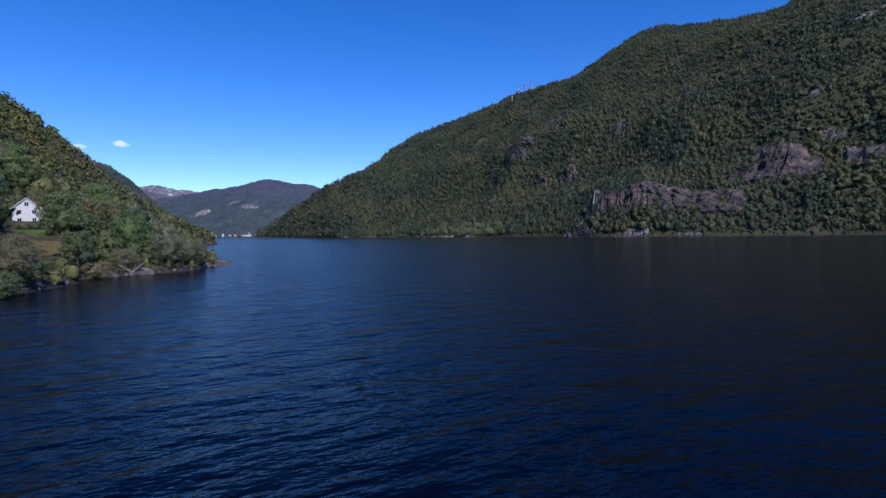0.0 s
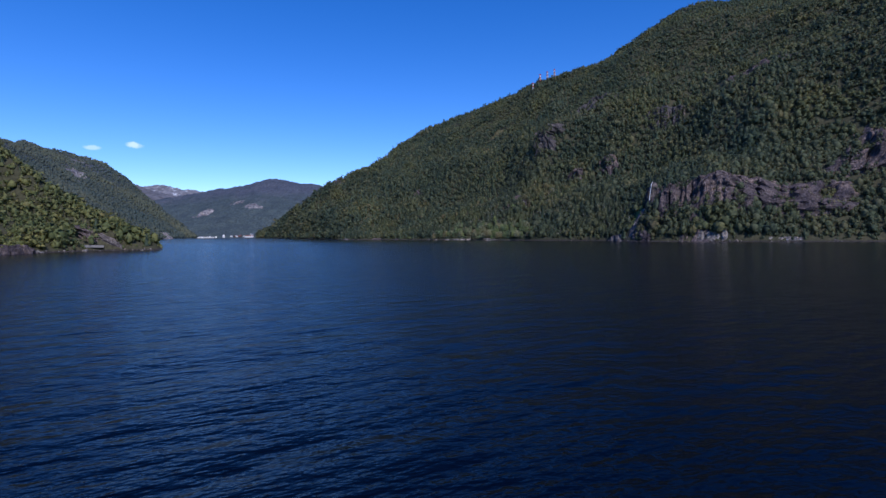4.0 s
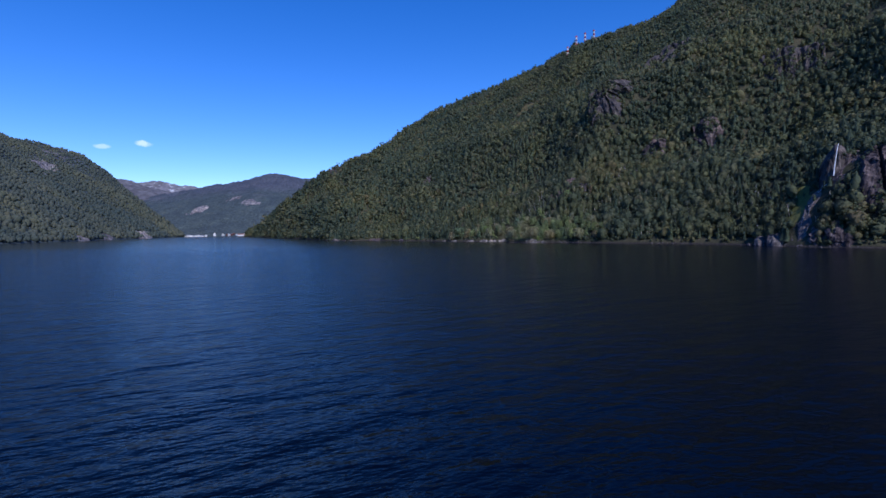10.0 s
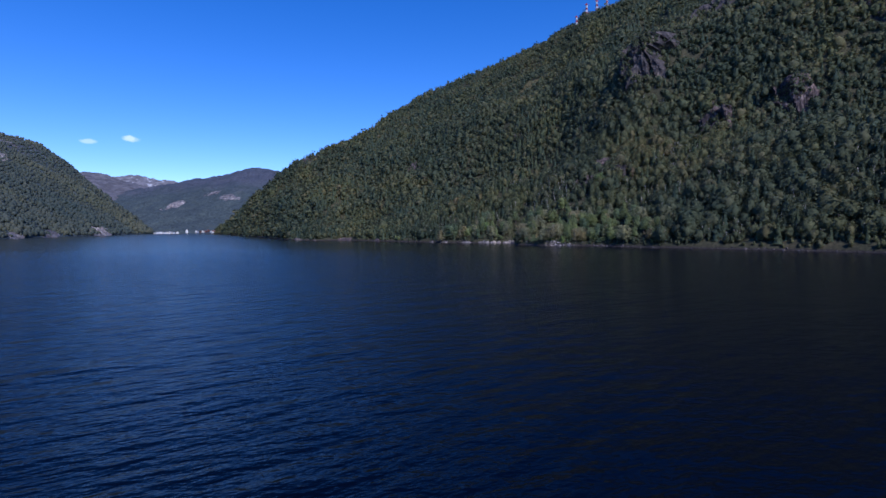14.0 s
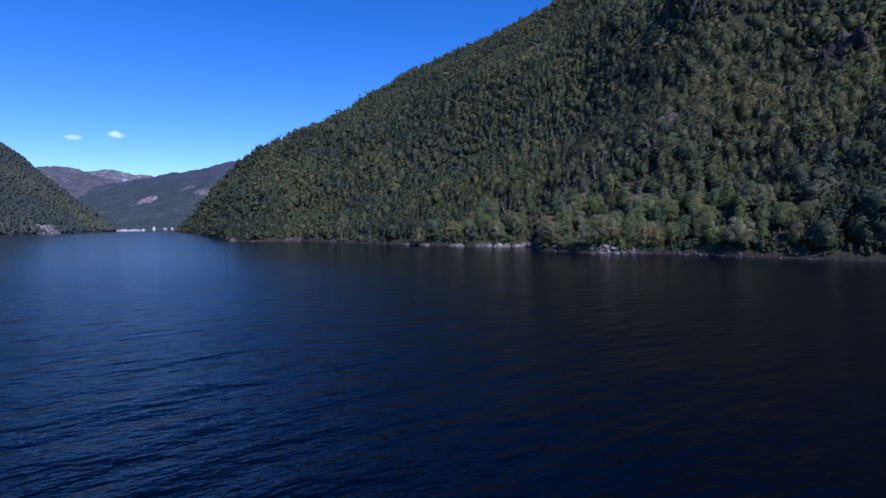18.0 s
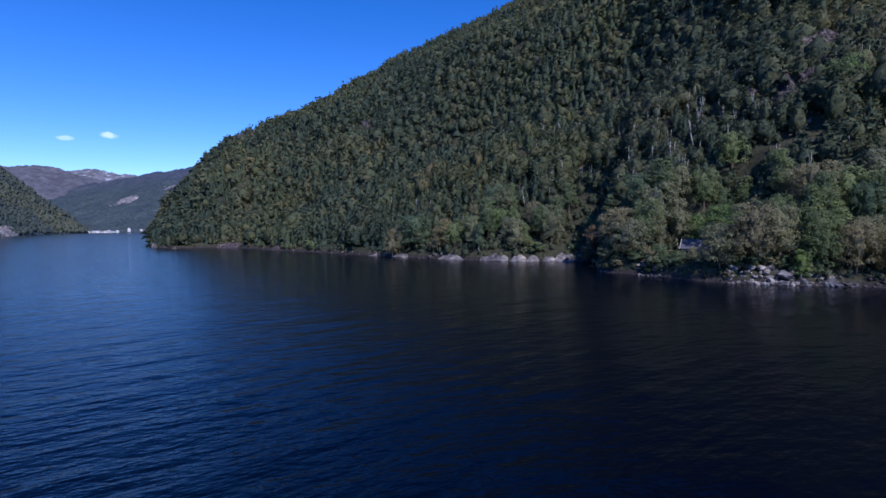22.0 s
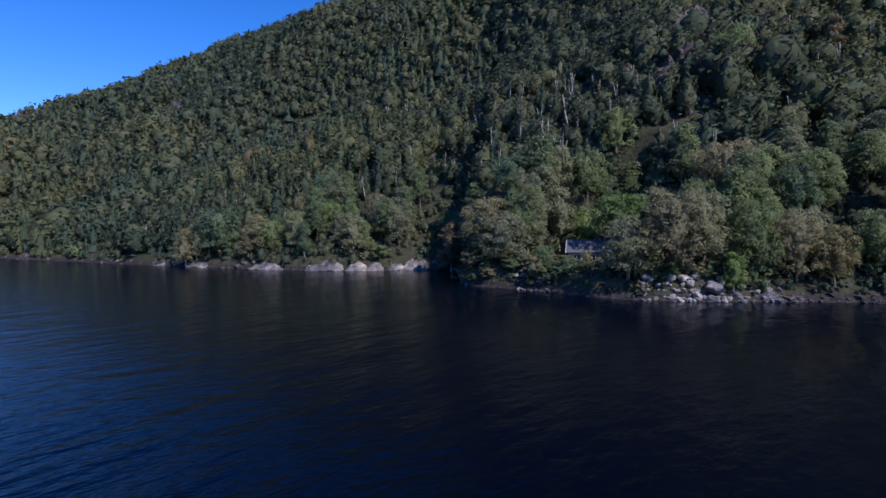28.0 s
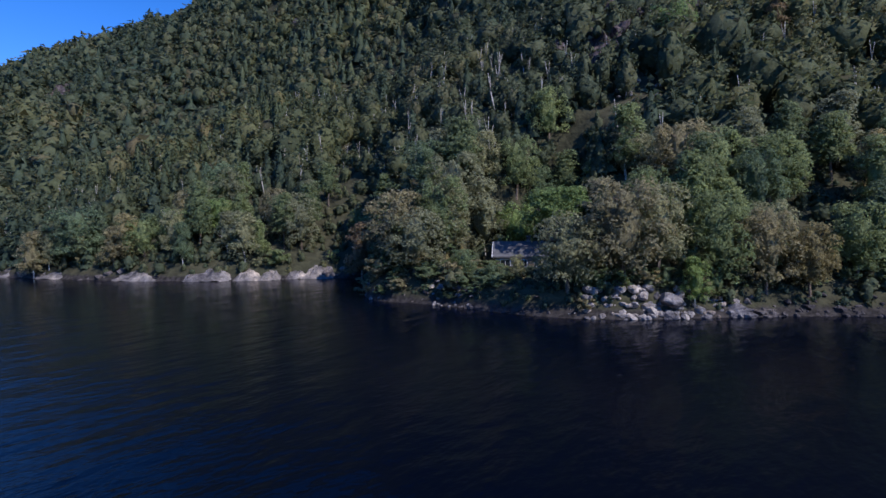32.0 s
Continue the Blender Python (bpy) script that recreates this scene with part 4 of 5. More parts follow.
for x, y, w, h, sd in [(187, 682, 9, 16, 3), (177, 675, 10, 14, 4)]:
    rock_face("stream_rocks", RIGHT, x, y, RIGHT.ground(x, y) + 0.3, w, h, M_ROCK, 500 + sd, "bare rocky bed of the stream", 1.0, 0.8, 0.2, 0.5)


# ---- woods ----
rng = np.random.default_rng(7)


def tufts(rng, centres, radii, per, size, out=0.75, flat=0.0, simple=False):
    """Small bent leaf sprays on the shells of lobes, facing mostly outward: vertices, faces and soft normals."""
    V, N = [], []
    for c, r in zip(centres, radii):
        d = rng.normal(size=(per, 3))
        d /= np.linalg.norm(d, axis=1)[:, None]
        d[:, 2] = np.where(d[:, 2] < -0.35, -d[:, 2], d[:, 2])
        p = c + d * r * rng.uniform(0.7, 1.1, (per, 1)) * np.array([1, 1, 1 - flat])
        n = d * out + rng.normal(size=(per, 3)) * (1 - out) + np.array([0, 0, 0.2])
        n /= np.linalg.norm(n, axis=1)[:, None]
        a = np.cross(n, rng.normal(size=(per, 3)))
        a /= np.linalg.norm(a, axis=1)[:, None]
        b = np.cross(n, a)
        s = size * rng.uniform(0.6, 1.35, (per, 1))
        if simple:
            q = np.stack([p - a * s, p - b * s * 0.9, p + (a + b) * s * 0.9], 1)
        else:
            q = np.stack([p - a * s, p - b * s * 0.7 + n * s * 0.25, p + a * s, p + b * s * 0.8 - n * s * 0.3], 1)
        whole = q - np.array([0, 0, 0.42])
        whole /= np.linalg.norm(whole, axis=2)[..., None] + 1e-6
        soft = d[:, None] * 0.45 + n[:, None] * 0.8 + whole * 0.35
        N.append((soft / np.linalg.norm(soft, axis=2)[..., None]).reshape(-1, 3))
        V.append(q.reshape(-1, 3))
    V, N = np.vstack(V), np.vstack(N)
    if simple:
        return V, np.arange(len(V)).reshape(-1, 3), N
    k = np.arange(len(V) // 4)[:, None] * 4
    return V, np.vstack([k + np.array([[0, 1, 2]]), k + np.array([[0, 2, 3]])]), N


def lobes(rng, kind, n):
    """Lobe centres and radii of a crown one unit high."""
    c, r = [], []
    if kind in ("round", "tall"):
        low = 0.16 if kind == "round" else 0.5
        for _ in range(n):
            a, h = rng.uniform(0, 6.283), rng.uniform(low, 0.9)
            w = 0.38 * math.sqrt(max(0.05, 1 - ((h - 0.5) / 0.52) ** 2)) * math.sqrt(rng.uniform(0.3, 1))
            c.append((w * math.cos(a), w * math.sin(a), h))
            r.append(rng.uniform(0.07, 0.12))
    elif kind == "birch":
        for _ in range(n):
            a, h = rng.uniform(0, 6.283), rng.uniform(0.16, 0.95)
            w = 0.24 * (1.15 - h) ** 0.7 * math.sqrt(rng.uniform(0.1, 1)) * 1.2
            c.append((w * math.cos(a), w * math.sin(a), h))
            r.append(rng.uniform(0.06, 0.12))
    elif kind == "pine":
        for k in range(n):
            a, h = k * 2.4 + rng.uniform(-0.4, 0.4), 0.32 + 0.62 * (k + 0.5) / n
            w = 0.27 * (1.08 - h) ** 0.6 * rng.uniform(0.45, 1.1)
            c.append((w * math.cos(a), w * math.sin(a), h))
            r.append(rng.uniform(0.09, 0.15))
    else:
        for k in range(n):
            h = 0.08 + 0.88 * (k + 0.5) / n
            a = k * 2.4 + rng.uniform(-0.5, 0.5)
            w = 0.19 * (1 - h) + 0.01
            c.append((w * math.cos(a), w * math.sin(a), h))
            r.append(0.05 + 0.09 * (1 - h))
    return np.array(c), np.array(r)


def crown_body(rng, kind, level):
    """One lumpy leaf mass, a unit high, with its vertex normals."""
    s = Vector(rng.uniform(-50, 50, 3))
    if kind == "spruce":
        rings, sides = (8, 7) if level else (5, 5)
        v, f = [], []
        for k in range(rings):
            h = k / (rings - 1)
            for q in range(sides):
                w = (0.2 * (1 - h) ** 0.85 + 0.012) * (1.22 if k % 2 == 0 else 0.8) * rng.uniform(0.75, 1.2)
                g = (q + 0.5 * (k % 2)) * 2 * math.pi / sides
                v.append((w * math.cos(g), w * math.sin(g), 0.05 + 0.95 * h - (0.05 if k % 2 == 0 else 0.0)))
        for k in range(rings - 1):
            for q in range(sides):
                p, r = k * sides + q, k * sides + (q + 1) % sides
                f += [(p, r, p + sides), (r, r + sides, p + sides)]
        v, f = np.array(v), np.array(f)
    else:
        v, f = ICO[level]
        amp = (0.5, 0.34) if level > 1 else (0.8, 0.35)
        d = np.array([1 + amp[0] * noise.noise(Vector(p) * 1.7 + s) + amp[1] * noise.noise(Vector(p) * 4.1 - s) for p in v])
        wide, mid, tall = {"round": (0.31, 0.5, 0.5), "tall": (0.34, 0.68, 0.32), "birch": (0.21, 0.52, 0.49), "pine": (0.25, 0.6, 0.42)}[kind]
        z = v[:, 2]
        w = wide * d * np.where(z > 0, 1 - 0.3 * z ** 1.5, 1 - 0.25 * z ** 2)
        v = np.stack([v[:, 0] * w, v[:, 1] * w, mid + z * tall * np.where(z > 0, 0.75 + 0.25 * d, 1.0)], 1)
    fn = np.cross(v[f[:, 1]] - v[f[:, 0]], v[f[:, 2]] - v[f[:, 0]])
    n = np.zeros_like(v)
    for k in range(3):
        np.add.at(n, f[:, k], fn)
    n /= np.linalg.norm(n, axis=1)[:, None] + 1e-9
    return v, f, n


def mid_tree(rng, kind, level, sprays, size, fill=0.86):
    """One crown for the joined woods: a lumpy leaf mass feathered with sprays."""
    v, f, n = crown_body(rng, kind, level)
    core = np.array([0, 0, 0.45])
    pick = rng.integers(0, len(f), sprays)
    mix = rng.dirichlet((1, 1, 1), sprays)
    p = (v[f[pick]] * mix[..., None]).sum(1)
    m = (n[f[pick]] * mix[..., None]).sum(1) + np.array([0, 0, 0.15])
    m /= np.linalg.norm(m, axis=1)[:, None]
    a = np.cross(m, rng.normal(size=(sprays, 3)))
    a /= np.linalg.norm(a, axis=1)[:, None]
    p = core + (p - core) * rng.uniform(0.78, 1.08, (sprays, 1))
    v = core + (v - core) * fill
    o = m * rng.uniform(-0.1, 0.9, (sprays, 1)) + np.cross(m, a) * rng.uniform(0.3, 0.9, (sprays, 1))
    m = m + 0.6 * rng.normal(size=m.shape)
    m /= np.linalg.norm(m, axis=1)[:, None]
    s = size * rng.uniform(0.55, 1.3, (sprays, 1))
    q = np.stack([p - a * s * 0.7, p + a * s * 0.7, p + o * s * 1.5], 1).reshape(-1, 3)
    f = np.vstack([f, np.arange(3 * sprays).reshape(-1, 3) + len(v)])
    return np.vstack([v, q]), f, np.vstack([n, np.repeat(m, 3, 0)])


ICO = {0: ico(1), 1: ico(2), 2: ico(3)}
MID = [mid_tree(rng, "round", 1, 190, 0.056, 0.76) for _ in range(7)] + [mid_tree(rng, "birch", 1, 160, 0.052, 0.72) for _ in range(4)] + [mid_tree(rng, "pine", 1, 170, 0.056, 0.68) for _ in range(3)]
MID_FIR = [mid_tree(rng, "spruce", 1, 150, 0.05, 0.8) for _ in range(3)]
FARP = [mid_tree(rng, "round", 0, 30, 0.11, 0.72) for _ in range(9)] + [mid_tree(rng, "birch", 0, 36, 0.09, 0.7) for _ in range(6)] + [mid_tree(rng, "pine", 0, 38, 0.095, 0.68) for _ in range(5)]
FAR_FIR = [mid_tree(rng, "spruce", 0, 26, 0.08, 0.8) for _ in range(4)]
TINY = [mid_tree(rng, "round", 0, 14, 0.18, 0.62) for _ in range(9)] + [mid_tree(rng, "birch", 0, 13, 0.15, 0.62) for _ in range(7)] + [mid_tree(rng, "pine", 0, 13, 0.16, 0.58) for _ in range(5)]
DOT = [mid_tree(rng, "round", 0, 1, 0.15, 1.0) for _ in range(9)] + [mid_tree(rng, "birch", 0, 1, 0.15, 1.0) for _ in range(5)]
TINY_FIR = [mid_tree(rng, "spruce", 0, 6, 0.11, 0.9) for _ in range(3)]


def stem(rng):
    """A thin slightly bent stem one unit high that forks near its top."""
    bm = bmesh.new()
    a, b = rng.uniform(-0.12, 0.12, 2)
    tube(bm, (0.12, 0.1, 0), (0.12 + a, 0.1 + b, 0.55), 0.016, 0.012, 4)
    tube(bm, (0.12 + a, 0.1 + b, 0.55), (0.12 + 2 * a, 0.1 + b, 1.0), 0.012, 0.005, 4)
    tube(bm, (0.12 + a, 0.1 + b, 0.55), (0.12, 0.1 + 2.4 * b, 0.95), 0.008, 0.004, 4)
    bmesh.ops.triangulate(bm, faces=bm.faces[:])
    bm.normal_update()
    bm.verts.index_update()
    v, n = np.array([q.co[:] for q in bm.verts]), np.array([q.normal[:] for q in bm.verts])
    f = np.array([[q.index for q in g.verts] for g in bm.faces])
    bm.free()
    return v, f, n


STEMS = [stem(rng) for _ in range(6)]


def scatter(bank, u0, u1, t0, t1, spacing, rng):
    """Jittered tree places on a bank, one to every spacing squared."""
    us, tt = np.linspace(u0, u1, 500), np.linspace(t0 ** 0.6, t1 ** 0.6, 90) ** (1 / 0.6)
    U, T = np.meshgrid((us[1:] + us[:-1]) / 2, (tt[1:] + tt[:-1]) / 2, indexing="ij")
    DT = np.broadcast_to(np.diff(tt)[None], U.shape)
    e = 2e-3
    p0, p1, p2 = (np.stack(bank.at(*q), -1) for q in ((U, T), (U + e, T), (U, T + e)))
    x0, y0 = p0[..., 0], p0[..., 1]
    area = np.linalg.norm(np.cross(p1 - p0, p2 - p0), axis=-1) / e ** 2 * (us[1] - us[0]) * DT
    want = area / spacing(x0, y0) ** 2
    n = np.floor(want + rng.random(want.shape)).astype(int).ravel()
    u, t, dt = (np.repeat(q.ravel(), n) for q in (U, T, DT))
    u = np.clip(u + rng.uniform(-0.5, 0.5, len(u)) * (us[1] - us[0]), 0, 1)
    t = t + rng.uniform(-0.5, 0.5, len(t)) * dt
    return np.stack(bank.at(u, t), 1), t


def plant(name, places, heights, protos, mat, rng, label, wide=1.0):
    if not len(places):
        return None
    order = rng.integers(0, len(protos), len(places))
    vs, fs, ns, o = [], [], [], 0
    for k, (v, f, nn) in enumerate(protos):
        p = places[order == k]
        if not len(p):
            continue
        h = heights[order == k]
        a = rng.uniform(0, 2 * math.pi, len(p))
        w = h * rng.uniform(0.72, 1.35, len(p)) * wide
        ca, sa = np.cos(a), np.sin(a)
        X = (v[None, :, 0] * ca[:, None] - v[None, :, 1] * sa[:, None]) * w[:, None] + p[:, None, 0]
        Y = (v[None, :, 0] * sa[:, None] + v[None, :, 1] * ca[:, None]) * w[:, None] + p[:, None, 1]
        Z = (v[None, :, 2] * 1.1 - 0.12) * h[:, None] + p[:, None, 2] - 0.3
        vs.append(np.stack([X, Y, Z], -1).reshape(-1, 3))
        NX = nn[None, :, 0] * ca[:, None] - nn[None, :, 1] * sa[:, None]
        NY = nn[None, :, 0] * sa[:, None] + nn[None, :, 1] * ca[:, None]
        ns.append(np.stack([NX, NY, np.broadcast_to(nn[None, :, 2], NX.shape)], -1).reshape(-1, 3))
        fs.append((f[None] + (np.arange(len(p)) * len(v))[:, None, None] + o).reshape(-1, 3))
        o += len(p) * len(v)
    return tagged(mesh_object(name, np.vstack(vs), np.vstack(fs), mat, None, True, np.vstack(ns)), label, "trees", kind="stuff")


def dist_path(x, y):
    return np.hypot(x + 10, y - np.clip(y, 0, 800))


BARE_SPOTS = [(c[0], c[1], 0.36 * math.sqrt(c[3] * c[4])) for c in CLIFFS if c[3] < 3 * c[4]] + [(c[1], c[2], c[3] * 0.36) for c in FAR_ROCK] + [(188, 674, 8), (180, 671, 8), (173, 670, 10), (200, 670, 9), (165, 689, 8), (204, 657, 6), (222, 647, 11), (246, 634, 15), (268, 622, 14), (288, 612, 10), (190, 683, 6), (184, 681, 6), (178, 677, 8), (172, 672, 8), (195, 674, 6), (67, 870, 5.5), (104, 1348, 24), (106, 1328, 22), (84, 1340, 16), (128, 1336, 16), (188, 694, 8), (194, 704, 7), (183, 687, 8), (178, 680, 7), (347, 840, 11), (355, 827, 11), (363, 813, 11), (372, 801, 11), (640, 796, 9), (600, 757, 9), (560, 719, 9), (527, 688, 8)]
CLEAR = [(39, 868, 4.8), (50, 872, 3), (36, 862, 4), (-134, 172, 10), (-118, 150, 10), (-101, 131, 10), (-88, 116, 9), (-258, 487, 7), (-247, 494, 6)]


def open_ground(p):
    ok = p[:, 2] > 0.4
    for x, y, r in BARE_SPOTS + CLEAR:
        q = np.hypot(p[:, 0] - x, p[:, 1] - y) / r
        ok &= q > 0.75 + 0.3 * np.sin(p[:, 0] * 1.3) * np.cos(p[:, 1] * 1.1)
    return ok


def off_sight_lines(p):
    """Keeps tall trees off the camera's sight lines to the cabin and the white house."""
    ax, ay, bx, by = 20.0, 842.0, 39.0, 867.0
    k = np.clip(((p[:, 0] - ax) * (bx - ax) + (p[:, 1] - ay) * (by - ay)) / ((bx - ax) ** 2 + (by - ay) ** 2), 0, 1)
    cabin = np.hypot(p[:, 0] - ax - k * (bx - ax), p[:, 1] - ay - k * (by - ay)) < 6.5
    # bearings from the camera's start; the slope is cleared to fit that view
    ang = np.degrees(np.arctan2(-p[:, 0], p[:, 1]))
    garden = (ang > 35.4) & (ang < 40.5) & (np.hypot(p[:, 0], p[:, 1]) < np.where((ang > 35.9) & (p[:, 2] < 26), 214, 172)) & (p[:, 1] > 60)
    behind = (p[:, 0] < -40) & (p[:, 1] < 40)
    return ~(cabin | garden | behind)


def near_strip(p):
    """The shore woods that the camera comes close to, planted tree by tree."""
    return (np.hypot(p[:, 0] - 22, p[:, 1] - 858) < 88) & (p[:, 2] < 17) & (p[:, 0] > -45)


def woods(name, bank, t0, t1, scale, label, gap=1.0):
    def spacing(x, y):
        return scale * gap * (0.84 if bank is LEFT else 1.0) * np.clip(3.5 + dist_path(x, y) * 0.003, 4.2, 6.8 if bank is RIGHT else 5.8)
    p, t = scatter(bank, 0, 1, t0, t1, spacing, rng)
    ok = open_ground(p) & off_sight_lines(p)
    if bank is RIGHT:
        ok &= ~near_strip(p) & (p[:, 1] > 380) & (p[:, 0] < np.maximum(0.87 * p[:, 1] + 40, 2.2 * (p[:, 1] - 790)))
    p = p[ok]
    far = dist_path(p[:, 0], p[:, 1])
    fine_wood = 0.8 if bank is LEFT else 1.0
    size = fine_wood * np.clip(4.1 + far * 0.0024, 4.6, 6.6 if bank is RIGHT else 6.0) * scale
    h = size * rng.gamma(14, 1.3 / 14, len(p)).clip(0.7, 2.1) * (1 + 0.6 * fbm(p[:, 0], p[:, 1], 40, 3, 91)) * np.clip(1.35 - p[:, 2] / 900, 0.8, 1.3)
    fir = rng.random(len(p)) < np.clip(0.12 + 0.7 * fbm(p[:, 0], p[:, 1], 170, 3, 77), 0.03, 0.7)
    close = far < (200 if bank is RIGHT else 150)
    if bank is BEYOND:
        plant(name, p, h * 0.9, DOT, M_HAZED_LEAF, rng, label, 1.7)
        return
    leaf = M_SUNLIT_LEAF if bank is LEFT else M_LEAF
    pale = p[close & ~fir]
    pale = pale[rng.random(len(pale)) < 0.6]
    if len(pale):
        plant(name + "_trunks", pale + np.array([0, 0, 0.6]), rng.uniform(4.5, 7.5, len(pale)), STEMS, M_BIRCH, rng, "pale slender birch stems in the wood", 1.0)
    tiny = far > (400 if bank is RIGHT else 240)
    for sel, protos, mat, nm, lab, wd in (
            (~fir & close, MID, leaf, name, label, 1.3), (fir & close, MID_FIR, M_SPRUCE, name + "_spruce", "dark spruces among broadleaf trees", 1.0),
            (~fir & ~close & ~tiny, FARP, leaf, name + "_upper", label, 1.4), (fir & ~close & ~tiny, FAR_FIR, M_SPRUCE, name + "_upper_spruce", "dark spruces on the higher slope", 1.15),
            (~fir & tiny, TINY, leaf, name + "_distant", label, 1.5), (fir & tiny, TINY_FIR, M_SPRUCE, name + "_distant_spruce", "dark spruces far up the slope", 1.15)):
        plant(nm, p[sel], h[sel] * (1.15 if mat is M_SPRUCE else 1.0), protos, mat, rng, lab, wd)


woods("mountain_wood", RIGHT, 0.004, 1.03, 1.0, "dense mixed birch and pine wood on the mountainside")
woods("hill_wood", LEFT, 0.012, 1.05, 1.0, "dense mixed wood on the western hill", 1.03)
woods("headland_wood", BEYOND, 0.003, 1.02, 0.95, "distant wood covering the headland", 1.38)


on_rock = np.vstack(LEDGES[:len(CLIFFS)])
on_rock = on_rock[rng.random(len(on_rock)) < 0.3]
plant("ledge_bushes", on_rock, rng.uniform(1.5, 5.0, len(on_rock)), TINY, M_LEAF, rng, "bushes and small birches clinging to the cliffs", 1.3)
SHRUB = [mid_tree(rng, "round", 0, 36, 0.11, 0.8) for _ in range(6)]
p, _t = scatter(RIGHT, 0, 1, 0.0012, 0.14, lambda x, y: np.where(np.hypot(x - 20, y - 862) < 110, 2.7, 1e4), rng)
p = p[(p[:, 2] > 0.5) & (np.hypot(p[:, 0] - 39, p[:, 1] - 868) > 5) & (np.hypot(p[:, 0] - 50, p[:, 1] - 872) > 3.2) & (np.hypot(p[:, 0] - 67, p[:, 1] - 870) > 5) & (np.hypot(p[:, 0] - 36.5, p[:, 1] - 861.5) > 5.5)]
plant("undergrowth", p, rng.uniform(1.2, 3.2, len(p)) * np.where(off_sight_lines(p), 1.0, 0.6), SHRUB, M_LEAF, rng, "low bushes and saplings under the shore trees", 1.3)
# low shrubs in dark spruce colour, added to paint shade over the lit bank
p, _t = scatter(RIGHT, 0, 1, 0.0008, 0.1, lambda x, y: np.where(np.hypot(x - 32, y - 858) < 16, 1.15, np.where(np.hypot(x - 54, y - 843) < 22, 1.2, 1e4)), rng)
p = p[(p[:, 2] > 0.75) & (np.hypot(p[:, 0] - 39.6, p[:, 1] - 867.6) > 4.6) & (np.hypot(p[:, 0] - 41, p[:, 1] - 844) > 4.5)]
plant("heather", p, rng.uniform(0.5, 1.2, len(p)), SHRUB, M_SPRUCE, rng, "low shrubs covering the bank, coloured dark for its shade", 1.6)
p, _t = scatter(LEFT, 0, 1, 0.001, 0.3, lambda x, y: np.where((y > 50) & (y < 190) & (x > -170), 2.4, 1e4), rng)
p = p[(p[:, 2] > 0.5) & (off_sight_lines(p) | (p[:, 2] < 2.2)) & (open_ground(p) | (p[:, 2] < 2.6))]
plant("shore_bushes", p, rng.uniform(1.3, 3.6, len(p)), SHRUB, M_SUNLIT_LEAF, rng, "low bushes along the western shore", 1.3)
p, _t = scatter(RIGHT, 0, 1, 0.0012, 0.03, lambda x, y: np.where((y < 860) & (y > 400) & (x < 520), 3.6, np.where((y > 900) & (y < 1120), 3.6, 1e4)), rng)
p = p[(p[:, 2] > 0.7) & (np.hypot(p[:, 0] - 172, p[:, 1] - 676) > 17) & (np.hypot(p[:, 0] - 20, p[:, 1] - 862) > 60)]
plant("shore_bushes", p, rng.uniform(1.8, 4.5, len(p)), SHRUB, M_LEAF, rng, "bushes hanging over the water's edge", 1.2)
p, _t = scatter(LEFT, 0, 1, 0.002, 0.05, lambda x, y: np.where((y < 620) & (y > 185), 3.4, 1e4), rng)
p = p[(p[:, 2] > 0.7) & open_ground(p)]
plant("shore_bushes", p, rng.uniform(1.8, 5.0, len(p)), SHRUB, M_SUNLIT_LEAF, rng, "bushes along the foot of the western hill", 1.2)


# ---- single trees near the shore ----
def trunk_mesh(rng, kind, limbs):
    bm = bmesh.new()
    lean = rng.uniform(-0.06, 0.06)
    r = {"round": 0.022, "tall": 0.02, "birch": 0.013, "pine": 0.016, "spruce": 0.014}[kind]
    top = 0.9 if kind not in ("round", "tall") else 0.7
    pts = [Vector((lean * h + 0.012 * math.sin(9 * h + lean * 50), 0.02 * math.sin(5 * h), h)) for h in np.linspace(-0.06, top, 7)]
    for k in range(6):
        tube(bm, pts[k], pts[k + 1], r * (1.25 - k * 0.18), r * (1.25 - (k + 1) * 0.18), 6)
    for _ in range(limbs):
        h = rng.uniform(0.25, 0.75)
        a = rng.uniform(0, 6.283)
        p = Vector((lean * h, 0.02 * math.sin(5 * h), h))
        q = p + Vector((math.cos(a), math.sin(a), rng.uniform(0.4, 1.2))) * rng.uniform(0.1, 0.2)
        tube(bm, p, q, r * 0.45, r * 0.12, 4)
    return bm


def make_tree(kind, seed, lobes_n, per, size):
    g = np.random.default_rng(seed)
    ob = thing("tree", Matrix.Identity(4), "broadleaf tree", "tree")
    part("trunk", trunk_mesh(g, kind, 7), M_BIRCH if kind == "birch" else M_BARK, ob)
    c, r = lobes(g, kind, lobes_n)
    v, f, n = tufts(g, c, r, per, size, 0.7, 0.5 if kind == "pine" else 0.05, True)
    bv, bf, bn = crown_body(g, kind, 2)
    bv = (bv - np.array([0, 0, 0.52])) * (0.5, 0.5, 0.68) + np.array([0, 0, 0.54])
    v, f, n = np.vstack([v, bv]), np.vstack([f, bf + len(v)]), np.vstack([n, bn])
    mesh_object("crown", v, f, LEAF["green"], ob, True, n)
    return ob


TREES = {"round": [make_tree("round", 10 + k, 84, 46, 0.0185) for k in range(4)], "birch": [make_tree("birch", 20 + k, 54, 50, 0.018) for k in range(3)],
         "bush": [make_tree("round", 60 + k, 18, 40, 0.044) for k in range(3)], "pine": [make_tree("pine", 30 + k, 34, 70, 0.02) for k in range(3)],
         "tall": [make_tree("tall", 50, 80, 46, 0.0185)], "spruce": [make_tree("spruce", 40 + k, 40, 54, 0.022) for k in range(2)]}
